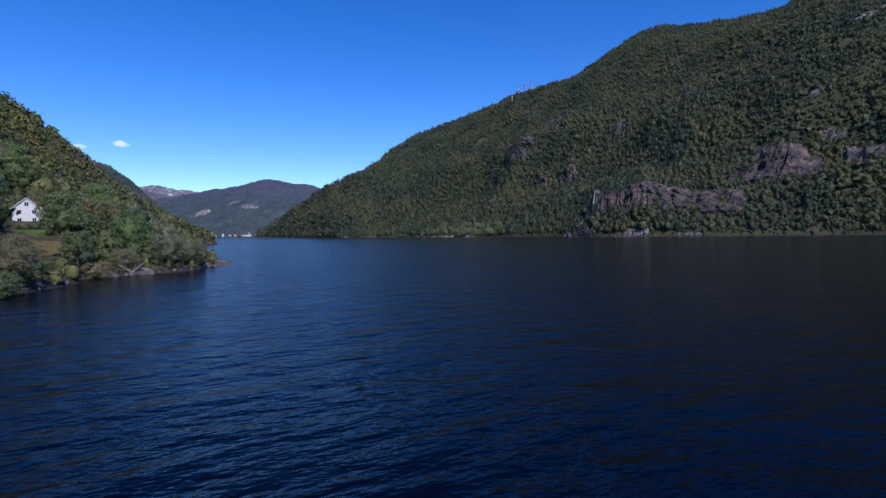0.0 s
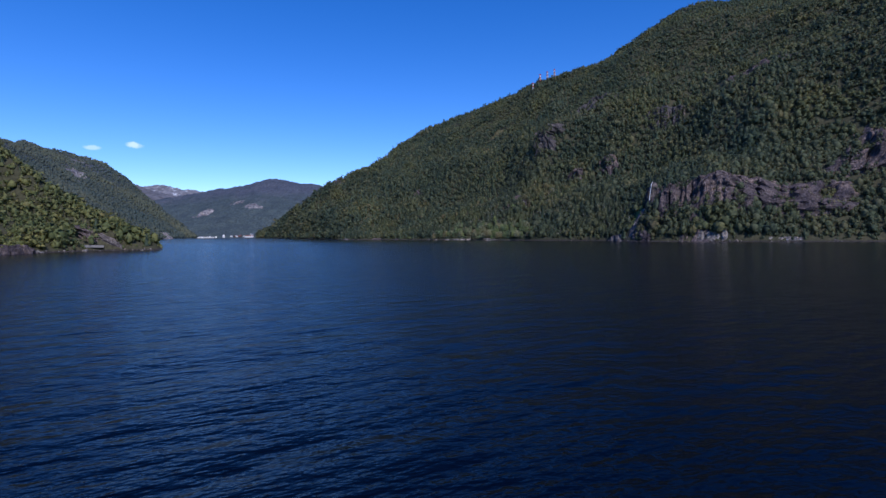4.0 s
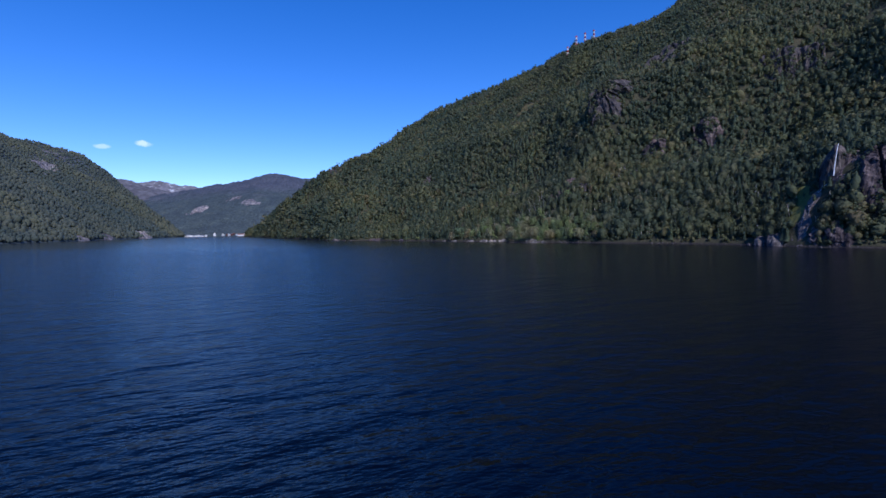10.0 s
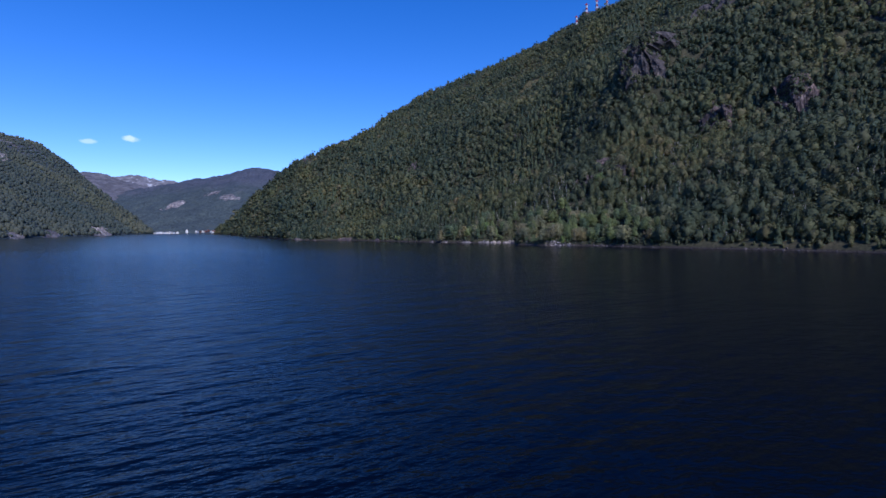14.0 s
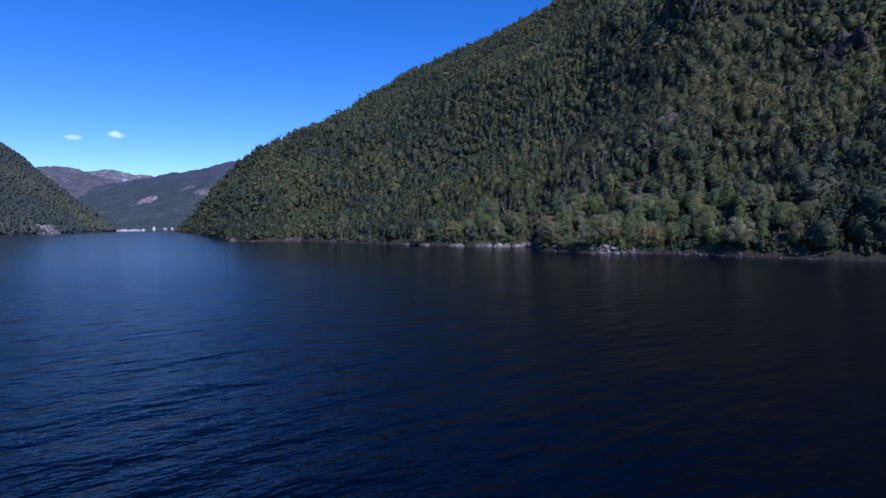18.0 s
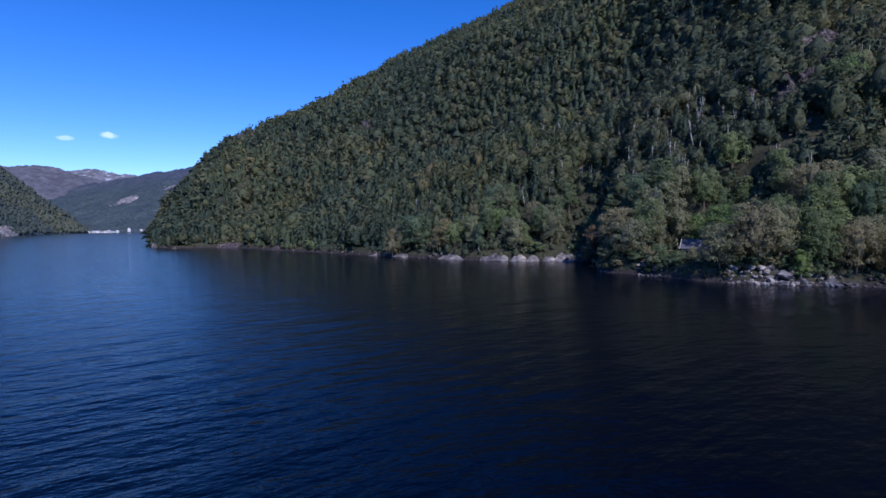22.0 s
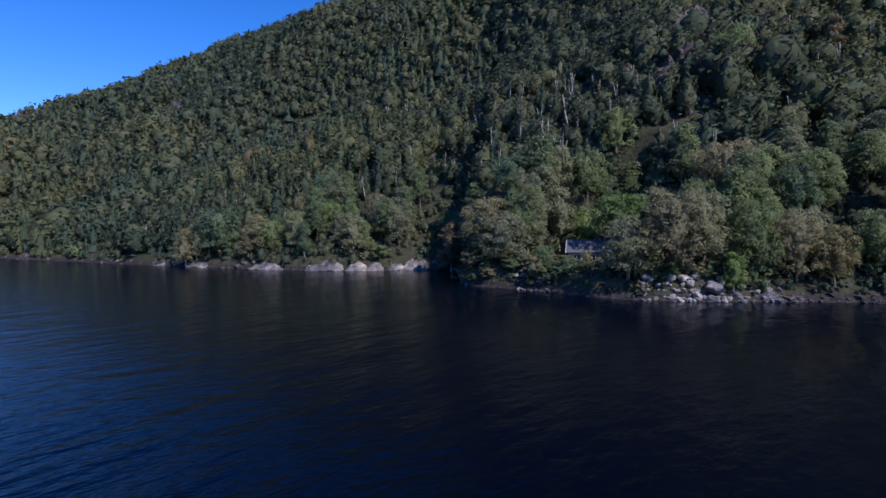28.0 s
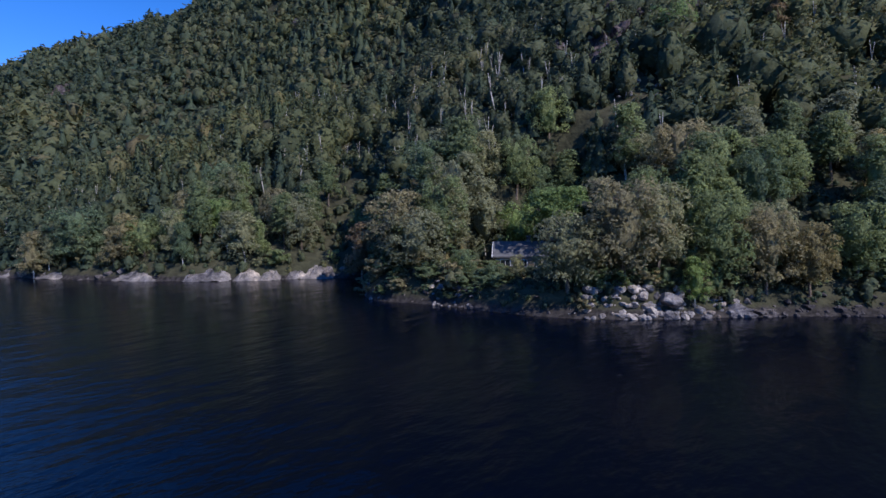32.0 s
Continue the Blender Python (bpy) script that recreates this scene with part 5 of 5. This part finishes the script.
NAMES = {"green": "green", "dark": "dark bluish-green", "grey": "grey-green", "light": "fresh light-green", "brown": "brownish", "gold": "golden-brown turning", "red": "reddish", "needle": "dark green"}
KINDS = {"bush": "leafy low bush", "round": "broadleaf tree with a rounded crown", "tall": "broadleaf tree with a high spreading crown", "birch": "slender birch with a pale trunk", "pine": "pine with layered boughs", "spruce": "narrow spruce with drooping boughs"}


def put_tree(kind, x, y, z, height, width, colour, seed, where):
    r = random.Random(seed)
    ob = copy_thing(TREES[kind][r.randrange(len(TREES[kind]))], Matrix.Identity(4))
    base = {"bush": 0.85, "round": 0.85, "tall": 0.85, "birch": 0.5, "pine": 0.55, "spruce": 0.42}[kind]
    w = width / base
    ob.matrix_basis = Matrix.LocRotScale((x, y, z - 0.25), Euler((0, 0, r.uniform(0, 6.28))), (w, w, height))
    for ch in ob.children:
        if ch.name.startswith("crown"):
            ch.material_slots[0].link = "OBJECT"
            ch.material_slots[0].material = LEAF[colour]
    if kind == "bush":
        ob.name = "bush"
        return tagged(ob, f"{NAMES[colour]} {KINDS[kind]} {where}", "bush", "bushes of the shore")
    return tagged(ob, f"{NAMES[colour]} {KINDS[kind]} {where}", "tree", "trees of the shore wood")


SINGLE = [  # kind, x, y, height, width, colour
    ("round", -28, 943, 13, 13, "dark"), ("birch", -37, 946, 11, 6, "brown"), ("birch", -34, 946, 10, 5, "grey"), ("pine", 13, 918, 12, 6, "needle"),
    ("pine", 19, 919, 13, 6, "needle"), ("round", 25.5, 885.5, 9, 5.5, "light"), ("round", 33, 876, 11.5, 10, "grey"), ("birch", 23.5, 879, 8, 3.5, "green"),
    ("tall", 43.6, 864.0, 12, 11.5, "light"), ("round", 45, 877, 10, 8, "green"), ("round", 39, 879, 9, 8, "grey"), ("round", 53, 879, 10, 8, "green"), ("birch", 34, 882, 10, 6, "grey"), ("round", 39.5, 847, 12.5, 10.5, "brown"), ("round", 43, 845.5, 11.0, 7.5, "grey"), ("birch", 45, 842.2, 5.5, 3, "light"),
    ("round", 48.8, 842.5, 11, 7.5, "green"), ("round", 53, 840, 9.5, 7, "brown"), ("round", 56.8, 837.6, 8.5, 6, "gold"), ("round", 62.3, 836, 9, 7, "green"),
    ("birch", 25.5, 903, 12, 6, "red"), ("round", 55, 853, 11, 9, "brown"), ("round", 78, 875, 13, 10, "light"), ("birch", 100, 870, 8, 4, "red"),
    ("round", 46, 850, 10, 7, "green"), ("round", 60, 846, 10, 7, "dark"), ("birch", 34, 860, 3.2, 2.2, "grey"), ("birch", 38.5, 858, 4.5, 3.5, "dark"), ("round", 29.5, 866, 4, 4, "dark"),
    ("birch", -20, 934, 9, 5, "brown"), ("birch", -8, 926, 10, 5, "grey"), ("birch", 2, 921, 9, 4.5, "grey"), ("pine", -3, 925, 11, 6, "needle"), ("birch", 8, 917, 8, 4, "green")]
for k, (kind, x, y, h, w, colour) in enumerate(SINGLE):
    put_tree(kind, x, y, RIGHT.ground(x, y), h, w, colour, k, "above the shore")
PALETTE = ["green"] * 6 + ["grey"] * 6 + ["dark"] * 2 + ["brown"] * 4 + ["light"]
spots, _t = scatter(RIGHT, 0, 1, 0.003, 0.16, lambda x, y: 5.9 + 0 * x, rng)
sunny = np.abs((spots[:, 0] - 41) * 0.85 + (spots[:, 1] - 866) * 0.53) < 6
sunny &= ((spots[:, 0] - 41) * 0.53 - (spots[:, 1] - 866) * 0.85 > -4) & (np.hypot(spots[:, 0] - 41, spots[:, 1] - 866) < 17)
spots = spots[near_strip(spots) & open_ground(spots) & off_sight_lines(spots) & ~sunny]
g2 = random.Random(5)
shore_count = 0
for x, y, z in spots:
    if min(math.hypot(x - q[1], y - q[2]) for q in SINGLE) < 2.6 or z < 0.9:
        continue
    kind = g2.choices(["round", "birch", "pine", "spruce"], [5, 5, 2.5, 0.8])[0]
    h = g2.uniform(6.5, 11.5) * {"round": 1, "birch": 1.05, "pine": 1.15, "spruce": 1.2}[kind]
    w = 1.12 * h * {"round": 0.75, "birch": 0.48, "pine": 0.5, "spruce": 0.4}[kind] * g2.uniform(0.85, 1.2)
    put_tree(kind, x, y, z, h, w, "needle" if kind in ("pine", "spruce") else g2.choice(PALETTE), shore_count, "on the wooded slope")
    shore_count += 1
# low bushes along the water's edge
i0, i1 = along((-80, 995), (90, 798))
for k in range(48):
    i = g2.uniform(i0, i1)
    j = min(int(i), len(bank_u) - 2)
    p = bank_u[j] + (bank_u[j + 1] - bank_u[j]) * (i - j)
    q = RIGHT.k[j, 2:4] - p
    q = q / np.hypot(*q)
    d = g2.uniform(1.6, 5.0)
    x, y = p[0] + q[0] * d, p[1] + q[1] * d
    if not off_sight_lines(np.array([[x, y, 1.0]]))[0]:
        continue
    h = g2.uniform(2.2, 4.5)
    put_tree("bush", x, y, RIGHT.ground(x, y) - h * 0.12, h, h * g2.uniform(0.9, 1.4), g2.choice(["green", "dark", "grey", "brown", "dark"]), 500 + k, "by the water")
i0, i1 = along((35, 848), (66, 831))
for k in range(64):
    i = g2.uniform(i0, i1)
    j = min(int(i), len(bank_u) - 2)
    p = bank_u[j] + (bank_u[j + 1] - bank_u[j]) * (i - j)
    q = RIGHT.k[j, 2:4] - p
    q = q / np.hypot(*q)
    d = g2.uniform(2.2, 5.5)
    x, y = p[0] + q[0] * d, p[1] + q[1] * d
    h = g2.uniform(1.2, 2.8)
    put_tree("bush", x, y, RIGHT.ground(x, y) - h * 0.12, h, h * g2.uniform(1.0, 1.6), g2.choice(["green", "dark", "dark", "needle", "brown"]), 800 + k, "above the stone bank")
# bushes mostly in dark leaf colours, which carry the shade on the cove
i0, i1 = along((19, 879), (36, 847))
for k in range(110):
    i = g2.uniform(i0, i1)
    j = min(int(i), len(bank_u) - 2)
    p = bank_u[j] + (bank_u[j + 1] - bank_u[j]) * (i - j)
    q = RIGHT.k[j, 2:4] - p
    q = q / np.hypot(*q)
    d = g2.uniform(0.5, 12.0)
    x, y = p[0] + q[0] * d, p[1] + q[1] * d
    if math.hypot(x - 39.6, y - 867.6) < 5.5:
        continue
    h = g2.uniform(1.0, 2.4) if abs((x - 39) * 0.92 - (y - 867) * 0.39) > 3.6 else g2.uniform(0.5, 0.9)
    put_tree("bush", x, y, RIGHT.ground(x, y) - h * 0.15, h, h * g2.uniform(1.3, 2.0), g2.choice(["dark", "dark", "needle", "needle", "brown"]), 700 + k, "by the cove")
# left shore
LEFT_TREES = [("tall", -78.5, 108.5, 15.5, 9.5, "green"), ("tall", -72.5, 104, 9.5, 7, "green"), ("birch", -82, 118, 12, 5, "green"), ("round", -72.5, 121.5, 10.5, 10, "light"),
              ("round", -64.5, 123, 7.5, 9.5, "grey"), ("round", -62.8, 130, 6.5, 8, "grey"), ("round", -66, 136, 6, 7.5, "green"), ("round", -69, 113, 6, 7, "brown"), ("round", -70, 106, 4.5, 6, "brown"),
              ("round", -72, 137, 8, 8, "grey"), ("round", -69, 146, 5, 6, "green"), ("round", -66, 80, 6.4, 8, "brown"), ("round", -72, 87, 5.5, 7, "brown"), ("round", -63, 74, 4.5, 6.5, "dark"),
              ("round", -83, 127, 11, 9, "gold"), ("birch", -90, 138, 12, 7, "light"), ("round", -104, 160, 10, 8, "light"), ("round", -118, 182, 11, 9, "green"), ("birch", -150, 186, 16, 9, "light"), ("round", -160, 190, 12, 10, "brown"),
              ("round", -84, 142, 9, 8, "dark"), ("round", -96, 150, 8, 8, "green"), ("round", -112, 194, 12, 9, "light"), ("round", -88, 152, 8, 8, "grey"), ("round", -75, 156, 5, 6, "grey"), ("round", -126, 158, 2.5, 5, "brown"),
              ("round", -76, 95, 2.5, 4.5, "brown"), ("round", -70, 91, 2.5, 5, "dark"), ("round", -116, 150, 2.5, 6, "dark"), ("round", -121, 155, 2.6, 5, "brown"), ("round", -105, 140, 2.2, 5, "green")]
for k, (kind, x, y, h, w, colour) in enumerate(LEFT_TREES):
    put_tree(kind, x, y, LEFT.ground(x, y), h, w, colour, 900 + k, "on the western shore")
for lst in TREES.values():
    for ob in lst:
        for ch in list(ob.children):
            bpy.data.objects.remove(ch)
        bpy.data.objects.remove(ob)


# ---- open ground ----
patch("dry_meadow", RIGHT, 105, 1338, 66, 30, M_GRASS, 610, "small tan meadow on the mountainside", "meadow", 0.1, 0.0, 0.2, 1.5, "flat")
patch("stream_grass", RIGHT, 192, 702, 12, 18, M_SEDGE, 616, "yellow-green grass beside the stream", "grass", 0.1, 0.0, 0.1, 0.8, "flat")
patch("stream_grass", RIGHT, 184, 690, 14, 24, M_SEDGE, 611, "yellow-green grass beside the stream", "grass", 0.1, 0.0, 0.1, 0.8, "flat")
patch("cliff_foot_grass", RIGHT, 222, 628, 24, 10, M_SEDGE, 612, "yellow-green grass at the cliff's foot", "grass", 0.1, 0.0, 0.0, 1.0, "flat")
patch("garden_slope", LEFT, -94, 122, 26, 20, M_GRASS, 613, "dry grassy bank below the road", "grass", 0.1, 0.0, 0.0, 0.6, "flat")
patch("lawn", LEFT, -113, 147, 10, 12, M_LAWN, 614, "green garden slope below the white house", "grass", 0.1, 0.0, 0.0, 0.8, "flat")
patch("cabin_lawn", RIGHT, 33, 869, 11, 7, M_GRASS, 615, "dry grass beside the cabin", "grass", 0.1, 0.0, 0.0, 0.4, "flat")

# ---- buildings ----
def window(parent, x, y, z, w, h, facing=-1):
    """A window on a wall in the plane y, looking along facing * y."""
    f = part("window", box(w + 0.2, 0.1, h + 0.2, (x, y, z - 0.1), 0.02), M_WHITE, parent, "white window frame")
    part("pane", box(w, 0.05, h, (x, y + facing * 0.04, z)), M_GLASS, f, "dark glass pane")
    part("glazing_bar", box(0.06, 0.04, h, (x, y + facing * 0.07, z)), M_WHITE, f)
    return f


def gable_window(parent, x, y, z, w, h, facing=-1):
    """A window on a gable wall in the plane x."""
    f = part("window", box(0.1, w + 0.2, h + 0.2, (x, y, z - 0.1), 0.02), M_WHITE, parent, "white window frame")
    part("pane", box(0.05, w, h, (x + facing * 0.04, y, z)), M_GLASS, f, "dark glass pane")
    part("glazing_bar", box(0.04, 0.06, h, (x + facing * 0.07, y, z)), M_WHITE, f)


def gable_house(name, m, length, width, wall, rise, mat, roof_mat, label, windows=(), trim=None, chimney=True, eave=0.4, group=""):
    """A house with its ridge along x."""
    h = thing(name, m, label, "house", group)
    hw = width / 2
    prof = [(-hw, -1.2), (hw, -1.2), (hw, wall), (0, wall + rise), (-hw, wall)]
    body = prism(prof, length)
    bmesh.ops.rotate(body, cent=(0, 0, 0), matrix=Matrix.Rotation(math.pi / 2, 3, "Z"), verts=body.verts)
    part("wall", body, mat, h)
    for sgn in (-1, 1):
        k = rise / hw
        o = hw + eave
        roof = prism([(0, wall + rise + 0.04), (sgn * o, wall + rise - o * k + 0.04), (sgn * o, wall + rise - o * k + 0.2), (0, wall + rise + 0.22)], length + 2 * eave)
        bmesh.ops.rotate(roof, cent=(0, 0, 0), matrix=Matrix.Rotation(math.pi / 2, 3, "Z"), verts=roof.verts)
        part("roof", roof, roof_mat, h)
        for end in (-1, 1):
            e = (length / 2 + eave) * end
            y1 = -sgn * o
            part("barge_board", bar((e, 0, wall + rise + 0.1), (e, y1, wall + rise - o * k + 0.1), 0.11, 0.11, 4), trim or M_WHITE, h, "white barge board")
    if chimney:
        c = part("chimney", box(0.6, 0.6, 1.3, (length * 0.15, 0.15, wall + rise - 0.4), 0.03), M_STONE, h, "grey masonry chimney")
        part("cap", box(0.75, 0.75, 0.12, (length * 0.15, 0.15, wall + rise + 0.9)), M_SLATE, c)
    for x, y, z, w, hh, fc in windows:
        window(h, x, y, z, w, hh, fc)
    return h


# grey cabin and its shed by the near shore
cab = gable_house("cabin", pose(39.6, 867.6, 3.0, 0, 0, -33), 7.2, 5.0, 2.7, 1.75, M_GREY, M_SLATE, "small weathered grey cabin under trees near the shore",
                  [(-2.2, -2.5, 1.2, 1.3, 0.9, -1), (2.4, -2.5, 1.2, 0.8, 0.9, -1), (0.4, -2.5, 1.2, 0.8, 0.9, -1)])
part("door", box(0.9, 0.08, 2.0, (1.4, -2.53, 0.05), 0.02), M_BARK, cab, "dark boarded door")
part("foundation", box(7.3, 5.1, 1.4, (0, 0, -1.35), 0.03), M_STONE, cab, "grey stone foundation")
gable_house("shed", pose(50.2, 872.5, 5.2, 0, 0, -20), 4.2, 3.2, 2.2, 1.0, M_BROWN, M_RUST, "small red-brown boarded shed behind the cabin", (), M_BROWN, False, 0.25)
wall = thing("dry_stone_wall", pose(33.5, 864.5, 0, 0, 0, -48), "low grey stone wall holding the cabin's terrace", "wall")
wr = random.Random(3)
for row in range(4):
    for k in range(13):
        ob = new("stone", BOULDERS[4 + wr.randrange(10)])
        ob.parent = wall
        ob.matrix_basis = Matrix.LocRotScale(((k - 6) * 0.85 + 0.4 * (row % 2) + wr.uniform(-0.1, 0.1), wr.uniform(-0.15, 0.15) + row * 0.12, 0.55 + row * 0.58),
                                             Euler((wr.uniform(-0.3, 0.3), wr.uniform(-0.3, 0.3), wr.uniform(0, 6))), (1.05, 0.9, 0.95))
boat = thing("rowing_boat", pose(31.2, 870.5, RIGHT.ground(31.2, 870.5) + 0.25, 180, 0, 25), "small white rowing boat lying upturned on the grass", "boat")
bm = bmesh.new()
hull = []
for k in range(9):
    s_ = k / 8 * 2 - 1
    w, dz = 0.65 * (1 - abs(s_) ** 2.4), 0.08 * s_ ** 2
    hull.append([bm.verts.new((s_ * 1.7, q * w, -abs(q) ** 2 * -0.42 + dz - 0.42)) for q in (-1, -0.6, 0, 0.6, 1)])
for a, b in zip(hull, hull[1:]):
    for k in range(4):
        bm.faces.new((a[k], a[k + 1], b[k + 1], b[k]))
bmesh.ops.solidify(bm, geom=bm.faces[:], thickness=0.04)
part("hull", bm, M_WHITE, boat)
part("keel", bar((-1.6, 0, -0.44), (1.6, 0, -0.44), 0.04), M_BARK, boat, "brown keel")

# white house on the western shore
hz = 12.6
gable_house("white_house", pose(-134.5, 171.5, hz, 0, 0, -62), 8.5, 7.5, 5.2, 3.2, M_WBOARD, M_TILE, "two-storey white boarded house with a gable facing the water",
            [(-2.4, -3.75, 0.9, 1.1, 1.3, -1), (0.3, -3.75, 0.9, 1.1, 1.3, -1), (2.6, -3.75, 0.9, 1.1, 1.3, -1), (-2.4, -3.75, 3.5, 1.1, 1.2, -1), (0.3, -3.75, 3.5, 1.1, 1.2, -1), (2.6, -3.75, 3.5, 1.1, 1.2, -1)])


for wx in (-4.25, 4.25):
    for wy, wz in ((-1.9, 0.9), (1.9, 0.9), (-1.9, 3.5), (1.9, 3.5), (0, 6.0)):
        gable_window(bpy.data.objects["white_house"], wx, wy, wz, 1.0, 1.2, -1 if wx < 0 else 1)


def ribbon(name, pts, width, thick, bank, mat, label, category, lift=0.12):
    c = spline(pts, 14)
    bm = bmesh.new()
    prev = None
    for i, (x, y, z) in enumerate(c):
        a, b = c[max(0, i - 1)], c[min(len(c) - 1, i + 1)]
        n = Vector((-(b[1] - a[1]), b[0] - a[0], 0)).normalized() * width / 2
        p = Vector((x, y, z + lift))
        row = [bm.verts.new(p - n), bm.verts.new(p + n), bm.verts.new(p + n - Vector((0, 0, thick))), bm.verts.new(p - n - Vector((0, 0, thick)))]
        if prev:
            for k in range(4):
                bm.faces.new((prev[k], prev[(k + 1) % 4], row[(k + 1) % 4], row[k]))
        prev = row
    return tagged(part(name, bm, mat, None), label, category, kind="structure")


ribbon("road", [(-175, 60, 8.5), (-140, 92, 7.4), (-116, 116, 6.6), (-101, 131, 6.3), (-92, 146, 6.0), (-98, 166, 6.5), (-130, 215, 9)], 4.5, 1.6, LEFT, M_ASPHALT, "pale narrow shore road below the white house", "road")
rail = thing("guard_rail", pose(0, 0, 0), "low grey guard rail along the shore road", "guard rail")
rp = spline([(-116, 111.5, 6.7), (-99, 127.5, 6.4), (-89.3, 145, 6.1)], 8)
for k in range(len(rp) - 1):
    part("rail", bar(Vector(rp[k]) + Vector((0, 0, 0.75)), Vector(rp[k + 1]) + Vector((0, 0, 0.75)), 0.12, 0.12, 4), M_METAL, rail)
    if k % 2 == 0:
        part("post", bar(Vector(rp[k]) - Vector((0, 0, 0.6)), Vector(rp[k]) + Vector((0, 0, 0.8)), 0.06, 0.06, 5), M_METAL, rail)
lamp = thing("street_lamp", pose(-111, 166, LEFT.ground(-111, 166)), "grey street lamp on a tall pole beside the road", "street lamp")
part("pole", bar((0, 0, -0.5), (0, 0, 6.6), 0.09, 0.06), M_METAL, lamp)
part("arm", bar((0, 0, 6.5), (1.1, -0.5, 6.75), 0.05, 0.04), M_METAL, lamp)
part("lamp_head", box(0.8, 0.3, 0.14, (1.3, -0.6, 6.68), 0.04), M_WHITE, lamp, "pale lamp head")
drift = thing("fallen_branch", pose(-66.5, 112, 0.8, 0, 0, 20), "bleached fallen branch reaching over the water", "branch")
part("branch", bar((0, 0, 0), (3.2, -1.0, 2.6), 0.12, 0.05), M_BIRCH, drift)
part("branch", bar((0.6, -0.2, 0.4), (0.9, -1.6, 1.9), 0.08, 0.03), M_BIRCH, drift)
part("branch", bar((0, 0, 0), (-2.2, -0.6, 1.6), 0.1, 0.04), M_BIRCH, drift)
# road cut on the western hill
lz = LEFT.ground(-255, 485)
ribbon("road_ledge", [(-263, 478, lz + 0.3), (-255, 484, lz + 0.5), (-247, 489, lz + 0.2)], 3, 1.6, LEFT, M_ASPHALT, "pale road ledge cut into the hill below a cliff", "road")


# ---- masts on the ridge ----
def mast(m, high):
    t = thing("power_mast", m, "red and white banded lattice power mast on the ridge", "mast", "masts on the ridge")
    half, top = 1.7, 0.6
    bands = 5
    for b in range(bands):
        mat = M_RED if b % 2 == 0 else M_WHITE
        z0, z1 = high * b / bands, high * (b + 1) / bands
        r0, r1 = half + (top - half) * b / bands, half + (top - half) * (b + 1) / bands
        bm = bmesh.new()
        cs = [(1, 1), (-1, 1), (-1, -1), (1, -1)]
        for i, (x, y) in enumerate(cs):
            tube(bm, (x * r0, y * r0, z0), (x * r1, y * r1, z1), 0.22, 0.22, 4)
            x2, y2 = cs[(i + 1) % 4]
            tube(bm, (x * r0, y * r0, z0), (x2 * r1, y2 * r1, z1), 0.2, 0.2, 4)
            tube(bm, (x2 * r0, y2 * r0, z0), (x * r1, y * r1, z1), 0.2, 0.2, 4)
            tube(bm, (x * r1, y * r1, z1), (x2 * r1, y2 * r1, z1), 0.2, 0.2, 4)
        part("lattice_section", bm, mat, t, "red lattice section" if b % 2 == 0 else "white lattice section")
    part("crossarm", box(6.5, 0.9, 0.8, (0, 0, high * 0.86), 0.1), M_RED, t, "red crossarm")
    return t


for x, y in ((189, 1404), (206, 1404), (223, 1404), (240, 1404)):
    mast(pose(x, y, RIGHT.ground(x, y) + 1.5, 0, 0, 20), 19)


# ---- the village across the fjord ----
vr = random.Random(21)
shore_v = [(-1188, 2545), (-1120, 2590), (-1060, 2600), (-1000, 2605), (-930, 2600)]


def village_house(x, y, z, L, W, wall, rise, mat, roof, label):
    h = thing("village_house", pose(x, y, z, 0, 0, vr.uniform(-50, 50)), label, "house", "houses of the village")
    hw = W / 2
    body = prism([(-hw, -2), (hw, -2), (hw, wall), (0, wall + rise), (-hw, wall)], L)
    part("wall", body, mat, h)
    for s_ in (-1, 1):
        part("roof", prism([(0, wall + rise + 0.1), (s_ * (hw + 0.5), wall - 0.35), (s_ * (hw + 0.5), wall + 0.1), (0, wall + rise + 0.5)], L + 1), roof, h)
    for k in range(3):
        part("window", box(1.4, 0.1, 1.5, ((k - 1) * hw * 0.6, -L / 2 - 0.03, 1.2)), M_GLASS, h, "dark window")
    return h


for k in range(8):
    x = -1196 + k * 11.5 + vr.uniform(-2, 2)
    village_house(x, 2552 + k * 3.2, 2.0, vr.uniform(9, 15), vr.uniform(7, 10), vr.uniform(2.5, 4), vr.uniform(1.5, 3), M_WHITE, M_WHITE if k % 3 else M_SLATE, "white waterside building of the distant village")
for k in range(20):
    x, y = vr.uniform(-1080, -860), vr.uniform(2640, 2790)
    village_house(x, y, WOODED.ground(x, y) + 1, vr.uniform(8, 12), vr.uniform(7, 9), vr.uniform(4, 6), 3, M_WHITE if k % 4 else M_BROWN, M_SLATE if k % 3 else M_TILE, "small house above the distant village")
village_house(-975, 2618, 3, 40, 12, 4, 3, M_WHITE, M_TILE, "long waterside hall with a red roof")
village_house(-1086, 2595, 4, 9, 9, 7, 6, M_WHITE, M_SLATE, "tall white building in the village")
for x, y in ((-760, 3350), (-745, 3365), (-725, 3340), (-1950, 3300)):
    village_house(x, y, WOODED.ground(x, y) + 1, 18, 12, 7, 4, M_WHITE, M_SLATE, "lone white farmhouse high on the fell")
